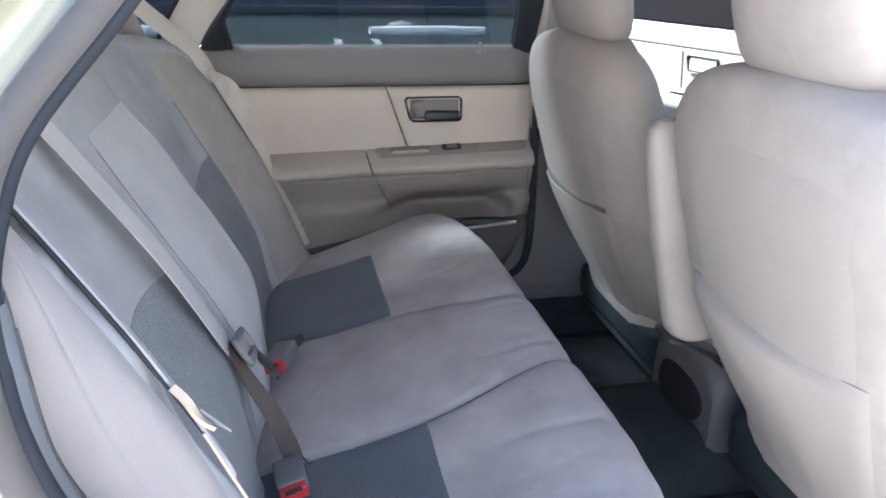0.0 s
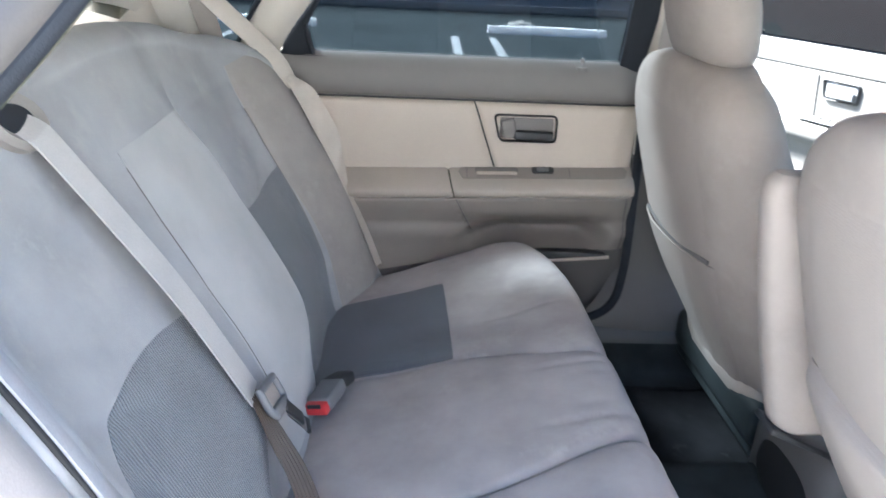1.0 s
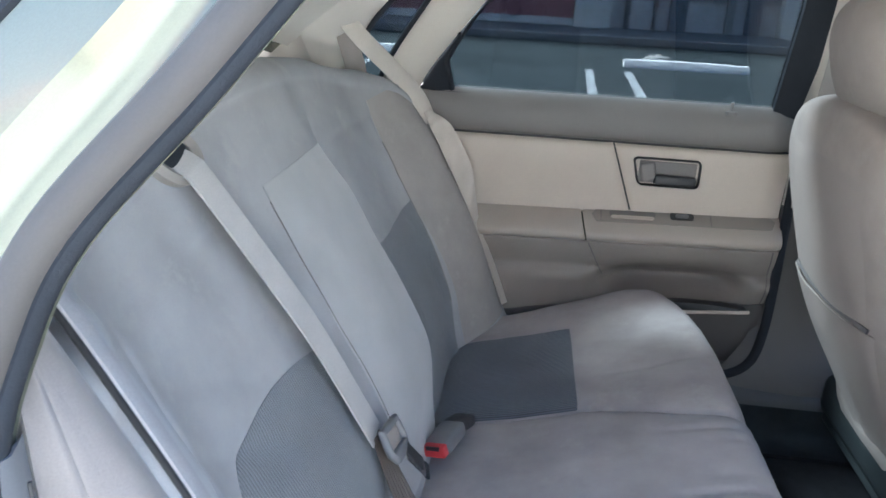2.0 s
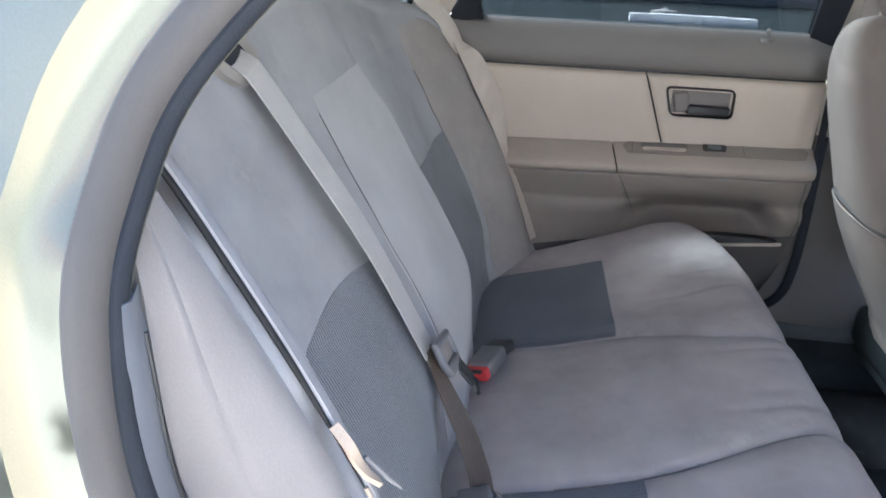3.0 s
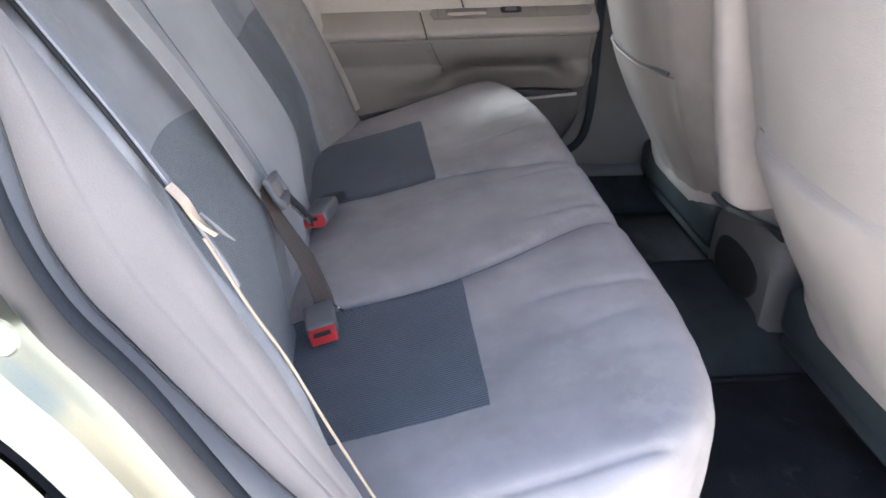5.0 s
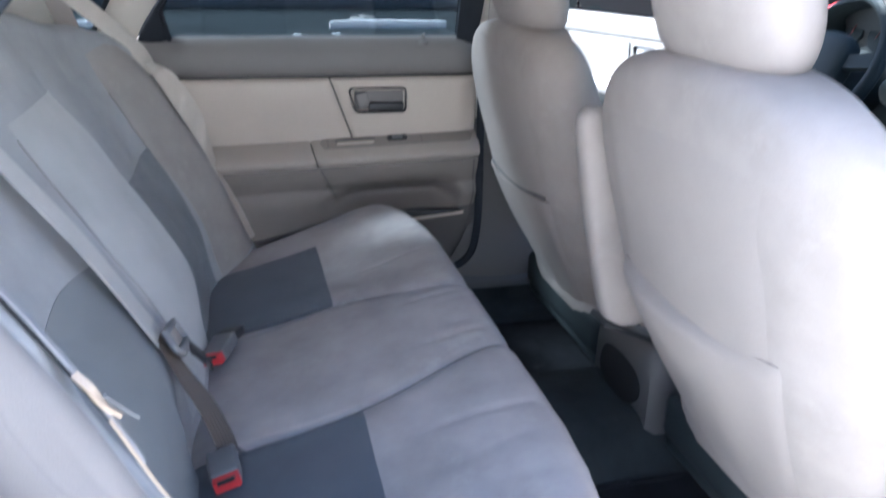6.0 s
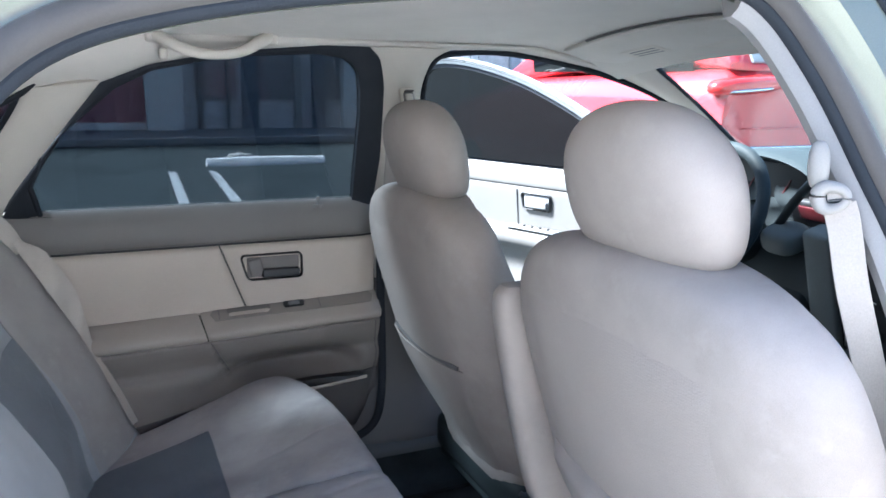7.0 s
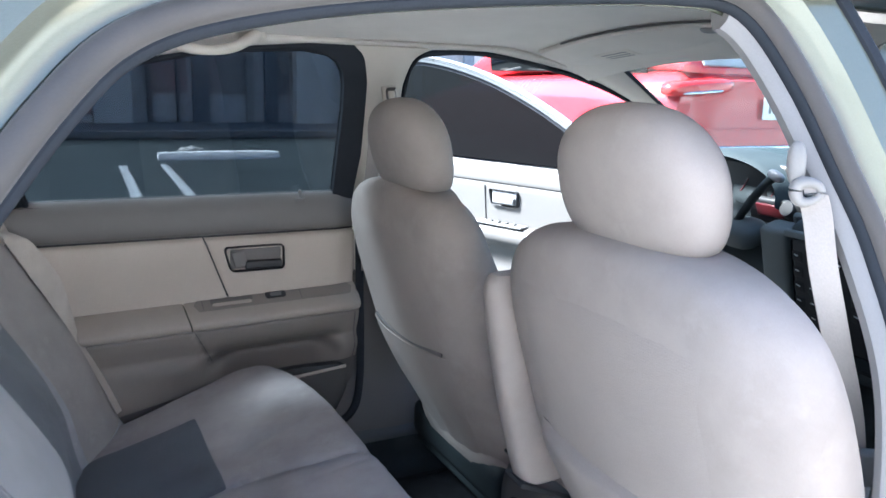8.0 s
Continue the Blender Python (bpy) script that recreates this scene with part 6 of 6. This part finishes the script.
def pillar_belts():
    # far anchor and near guide of the front belts
    an = thing("belt_anchor", 0.688, 1.966, 1.268)
    tagged(an, "beige belt height adjuster on the far pillar", "belt anchor")
    part("anchor_plate", rbox(0.040, 0.012, 0.056, 0.005, pose(0, 0, 0, -24, 0, 0)), TRIM, an, "beige adjuster plate")
    part("anchor_rim", rbox(0.026, 0.010, 0.030, 0.003, pose(0, -0.005, 0.002, -24, 0, 0)), TAN_DARK, an, "dark rim of the button")
    part("anchor_button", rbox(0.018, 0.01, 0.022, 0.004, pose(0, -0.009, 0.004, -24, 0, 0)), TRIM, an, "square button")
    part("anchor_slot", rbox(0.022, 0.012, 0.003, 0.001, pose(0, -0.005, 0.02, -24, 0, 0)), TAN_DARK, an, "dark slot")
    ring = part("guide_cover", blob(0.017, 0.012, 0.030, pose(-0.036, 0.016, -0.078, -24, 8, 0), 2.5), TRIM, an, "pale belt guide cover")
    part("guide_slot", rbox(0.022, 0.006, 0.003, 0.001, pose(-0.036, 0.006, -0.090, -24, 8, 0)), TAN_DARK, ring, "dark belt slot")
    part("webbing", ribbon(spline([(-0.036, 0.010, -0.092), (-0.030, 0.024, -0.13), (-0.020, 0.070, -0.22), (-0.012, 0.106, -0.34), (-0.010, 0.112, -0.46)], 24), 0.036, 0.002, (0, -1, 0), 10, 0.0004), WEBBING_GREY, an, "beige webbing down the pillar")
    bt = thing("seat_belt", 0.645, 0.765, 1.20)
    tagged(bt, "pale front seat belt hanging from the near pillar guide", "seat belt", group="front seat belts")
    cover = part("guide_cover", blob(0.009, 0.010, 0.024, pose(0.008, 0.002, 0.040, -3, 2, 37), 2.4), GUIDE, bt, "beige guide cover")
    rim = [(-0.012, 0.013), (0.002, 0.018), (0.020, 0.014), (0.027, 0.002), (0.020, -0.010), (0.004, -0.017), (-0.009, -0.013), (-0.015, 0.0)]
    rim = [(0.009 + 0.36 * q[0], -0.012 - 0.48 * q[0], 0.010 + 0.62 * q[1]) for q in spline([(p, q, 0) for p, q in rim], 36, True)]
    part("guide_loop", tube(rim, [0.0058 + 0.0016 * math.cos(2 * math.pi * (i - 33) / 36) for i in range(36)], 14, True), GUIDE, cover, "rounded pale plastic guide loop")
    part("guide_slot", rbox(0.014, 0.004, 0.0025, 0.0008, pose(0.0135, -0.0180, 0.009, 0, -10, -53)), BLACK, cover, "dark slot")
    part("threaded_webbing", rbox(0.015, 0.003, 0.008, 0.001, pose(0.0140, -0.0165, 0.012, 0, -10, -53)), WEBBING_GREY, cover, "webbing through the loop")
    path = spline([(0.034, -0.012, 0.002), (0.040, -0.016, -0.02), (0.052, -0.024, -0.08), (0.088, -0.028, -0.17), (0.135, -0.034, -0.30), (0.16, -0.04, -0.50), (0.165, -0.045, -0.72)], 40)
    part("webbing", ribbon([q + np.array((-0.004, 0.004, 0)) for q in path], 0.031, 0.002, (-0.55, -0.8, 0.1), 12, 0.0004), WEBBING_GREY, bt, "pale ribbed webbing")
    tg = part("tongue_frame", rbox(0.016, 0.055, 0.05, 0.005, pose(0.150, -0.055, -0.325, 0, -12, 55)), BUCKLE, bt, "grey tongue frame")
    part("steel_tongue", rbox(0.004, 0.024, 0.05, 0.001, pose(0.152, -0.060, -0.368, 0, -12, 55)), CHROME, tg, "steel tongue")
    hook = spline([(0.092, -0.046, -0.285), (0.096, -0.058, -0.300), (0.108, -0.058, -0.322), (0.118, -0.050, -0.336)], 12)
    part("belt_hook", tube(hook, 0.0045, 8), GUIDE, bt, "small pale plastic hook")


pillar_belts()


# ---- outside ----
def ground():
    bm = bmesh.new()
    bmesh.ops.create_grid(bm, x_segments=20, y_segments=20, size=300)
    ob = part("ground", bm, ASPHALT)
    tagged(ob, "dark worn asphalt car park", "ground", kind="structure")
    for i, (x0, y0, x1, y1, w) in enumerate([(0.86, 11.6, 0.70, 7.6, 0.11), (1.40, 11.6, 1.24, 7.6, 0.11), (4.3, 11.6, 4.15, 7.6, 0.11), (4.85, 11.6, 4.70, 7.6, 0.11), (-2.7, 11.6, -2.85, 7.6, 0.11), (-2.15, 11.6, -2.3, 7.6, 0.11)]):
        ob = part("parking_line", prism([(x0 - w / 2, y0), (x0 + w / 2, y0), (x1 + w / 2, y1), (x1 - w / 2, y1)], 'z', 0.001, 0.004), LINE_PAINT)
        tagged(ob, "worn white painted parking line on the asphalt", "parking line", "parking lines")
    prof = [(-0.135, 0.0), (-0.125, 0.035), (-0.060, 0.115), (0.050, 0.12), (0.085, 0.06), (0.095, 0.0)]
    stop = part("wheel_stop", loft([[(x, y * (1 if abs(x) < 0.88 else 0.85), z * (1 if abs(x) < 0.88 else 0.9)) for y, z in prof] for x in (-0.90, -0.88, -0.3, 0.3, 0.88, 0.90)]), WHITE_PAINT)
    tagged(stop, "white painted concrete wheel stop", "wheel stop", "wheel stops")
    stop.matrix_world = pose(2.30, 12.28, 0.0)
    for x in (-2.05, -5.6, 5.95, 9.6):
        copy_thing(stop, pose(x, 12.25, 0.0))
    bag = part("plastic_bag", blob(0.22, 0.13, 0.075, pose(0, 0, 0.07), 2.2, 20, 12, lambda x, y, z: (x + 0.05 * noise.noise(Vector((x * 9, y * 9, z * 9))), y, z + 0.05 * noise.noise(Vector((x * 11, y * 11, 3))))), CONCRETE)
    bag.matrix_world = pose(1.95, 12.75, 0.0)
    tagged(bag, "crumpled pale plastic bag behind the wheel stop", "litter")
    walkp = part("pavement", rbox(60, 3.0, 0.15, 0.02, pose(0, 17.5, 0.075)), PAVING)
    tagged(walkp, "grey concrete pavement with a kerb", "pavement", kind="structure")


ground()


def building():
    b = thing("shop_building", 0, 18.2, 0)
    tagged(b, "low shop building with maroon panels and white piers", "building")

    def put(name, bm, mat, parent=None, label=""):
        return part(name, bm, mat, parent or b, label)
    put("wall", rbox(60, 6.0, 5.0, 0, pose(0, 3.4, 2.5)), DARK_WALL, None, "dark shopfront wall")
    put("roof", rbox(61, 7.0, 0.5, 0.03, pose(0, 3.0, 5.2)), WHITE_WALL, None, "pale roof band")
    for x, w in ((1.28, 0.78), (5.72, 0.88), (-4.9, 2.2), (-10, 1.0), (11.0, 0.9), (16.5, 0.9)):
        put("pier", rbox(w, 0.35, 5.0, 0.01, pose(x, 0.2, 2.5)), WHITE_WALL, None, "white stucco pier")
    for x0, x1 in ((-3.7, 0.88), (-9.4, -6.1), (6.3, 10.4), (11.6, 15.8)):
        if x0 > 5:
            continue
        n = int((x1 - x0) / 0.30)
        for i in range(n):
            put("siding_board", rbox((x1 - x0) / n - 0.012, 0.05, 4.2, 0.008, pose(x0 + (i + 0.5) * (x1 - x0) / n, 0.36, 2.25)), MAROON)
        put("plinth", rbox(x1 - x0, 0.12, 0.16, 0.01, pose((x0 + x1) / 2, 0.32, 0.23)), WHITE_WALL, None, "white plinth")
    for x, w, mat in ((2.05, 0.10, GREY_PLASTIC), (3.15, 0.36, SHOP_BLUE), (4.25, 0.16, CONCRETE), (4.75, 0.30, SHOP_BLUE), (2.65, 0.06, GREY_PLASTIC), (7.2, 0.3, SHOP_BLUE), (8.8, 0.16, CONCRETE), (10.0, 0.3, SHOP_BLUE)):
        put("mullion", rbox(w, 0.14, 4.4, 0.01, pose(x, 0.34, 2.35)), mat, None, "upright of the shopfront")
    for x in (2.4, 3.8, 5.1, 8.0, 9.4):
        put("shop_pane", rbox(0.9, 0.03, 3.0, 0, pose(x, 0.37, 2.3)), SHOP_PANE, None, "dark shop window")


SHOP_PANE = surface("shop_glass", (0.27, 0.265, 0.27), 0.15, grain=20, grain_bump=0.02)
SHOP_BLUE = surface("blue_grey_frame", (0.19, 0.21, 0.24), 0.5, grain=80, grain_bump=0.1)
building()


def red_car():
    car = thing("red_car", 4.57, 6.41, 0.0)
    tagged(car, "parked red estate car seen from its rear corner", "car")
    # local: y forwards, tail at -2.3
    rows = [(-2.30, 0.42, 0.98, 0.80), (-2.27, 0.36, 1.36, 0.90), (-2.15, 0.33, 1.44, 0.925), (-1.3, 0.30, 1.42, 0.93), (0.6, 0.30, 1.36, 0.93), (1.1, 0.30, 1.28, 0.925), (2.0, 0.32, 1.12, 0.88), (2.28, 0.40, 0.95, 0.75)]

    def ring(y, z0, z1, w):
        out = []
        for k in range(24):
            a = 2 * math.pi * k / 24
            ca, sa = math.cos(a), math.sin(a)
            out.append((w * math.copysign(abs(ca) ** 0.35, ca), y, (z0 + z1) / 2 + (z1 - z0) / 2 * math.copysign(abs(sa) ** 0.4, sa)))
        return out
    body = part("body", loft([ring(*r) for r in rows]), RED_PAINT, car, "glossy red body")
    cab = [(-2.20, 1.40, 1.46, 0.80), (-2.0, 1.38, 1.72, 0.76), (-1.6, 1.38, 1.80, 0.74), (-0.2, 1.36, 1.80, 0.74), (0.4, 1.30, 1.66, 0.76), (0.95, 1.28, 1.34, 0.80)]
    part("cabin", loft([ring(*r) for r in cab]), RED_PAINT, car, "red roof and pillars")
    part("rear_window", rbox(1.24, 0.02, 0.30, 0.01, pose(0, -2.135, 1.575, -32, 0, 0)), SHOP_BLUE, car, "grey-blue rear window")
    for s in (-1, 1):
        tl = part("tail_light", blob(0.30, 0.10, 0.060, pose(s * 0.68, -2.235, 1.305, 0, s * 4, 0), 3.0), LAMP_RED, car, "red tail lamp")
        part("reverse_lens", blob(0.20, 0.09, 0.018, pose(s * 0.70, -2.262, 1.275, 0, s * 4, 0), 3.0), CHROME, tl, "clear lower lens")
        part("side_window", rbox(0.02, 2.2, 0.30, 0.01, pose(s * 0.765, -0.7, 1.54, 0, s * 8, 0)), TINTED_DARK, car, "dark side window")
        for y in (-1.45, 1.40):
            wh = part("tyre", tube([(s * 0.72, y, 0.34), (s * 0.94, y, 0.34)], 0.34, 28), RUBBER, car, "black tyre")
            part("rim", tube([(s * 0.90, y, 0.34), (s * 0.95, y, 0.34)], 0.22, 20), CHROME, wh, "alloy rim")
    part("number_plate", rbox(0.32, 0.012, 0.16, 0.006, pose(0.04, -2.315, 1.175)), WHITE_WALL, car, "pale number plate")
    for i in range(6):
        part("plate_bar", rbox(0.028, 0.004, 0.07, 0.002, pose(-0.06 + 0.042 * i, -2.324, 1.175)), GREY_PLASTIC, car)
    part("bumper_strip", rbox(1.70, 0.03, 0.030, 0.01, pose(0, -2.315, 0.90)), CHROME, car, "bright bumper strip")
    part("bumper", rbox(1.80, 0.16, 0.28, 0.05, pose(0, -2.27, 0.70)), RED_PAINT, car, "red rear bumper")
    part("tailgate_crease", rbox(1.5, 0.012, 0.012, 0.004, pose(0, -2.318, 1.03)), RED_PAINT, car)


red_car()


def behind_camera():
    """An unseen grey wall added to steer bounced light, and the open rear door beside the opening."""
    # Invented building out of view: it returns sunlight and hides low sky.
    b = thing("bounce_wall", 0, -14.0, 0)
    tagged(b, "unseen long grey stucco wall added to bounce light and cut off sky", "building")
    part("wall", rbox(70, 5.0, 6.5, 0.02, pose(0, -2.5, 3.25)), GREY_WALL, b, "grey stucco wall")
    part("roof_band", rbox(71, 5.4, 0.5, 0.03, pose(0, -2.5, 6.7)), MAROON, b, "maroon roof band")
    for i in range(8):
        w = part("shop_window", rbox(3.2, 0.12, 2.2, 0.02, pose(-24.5 + 7 * i, 0.0, 1.5)), GREY_PLASTIC, b, "grey framed window on the added wall")
        part("shop_pane", rbox(3.0, 0.02, 2.0, 0, pose(-24.5 + 7 * i, 0.075, 1.5)), SHOP_BLUE, w, "dark pane on the added wall")
    # Pale slab added over the asphalt, out of view, to throw sunlight onto the headliner.
    slab = part("pavement", rbox(60, 14.0, 0.04, 0.01, pose(0, -6.8, 0.012)), BOUNCE_SLAB)
    tagged(slab, "unseen grey concrete slab added to bounce sunlight into the car", "pavement", kind="structure")
    d = thing("door_4", 0.84, 0.54, 0.28)
    tagged(d, "open rear car door swung out from its pillar", "car door", kind="structure")
    m = Matrix.Rotation(math.atan2(-0.93, 0.36), 4, 'Z')

    def put(name, bm, mat, label=""):
        bmesh.ops.transform(bm, matrix=m, verts=bm.verts[:])
        return part(name, bm, mat, d, label)
    put("outer_skin", sheet(lambda u, v: (0.02 + 0.86 * u, 0.09, 0.02 + 0.70 * v), 6, 6, 0.01), PAINT, "pale green silver outer steel")
    put("door_panel", sheet(lambda u, v: (0.02 + 0.86 * u, -0.02 - 0.02 * math.sin(math.pi * v), 0.02 + 0.70 * v), 6, 12, 0.01), TAN, "tan vinyl door panel")
    put("window_hoop", tube([(0.04, 0.04, 0.72), (0.06, 0.03, 0.95), (0.12, 0.02, 1.06), (0.45, 0.02, 1.08), (0.66, 0.03, 1.0), (0.86, 0.04, 0.74)], 0.018, 8), PAINT, "painted window hoop")


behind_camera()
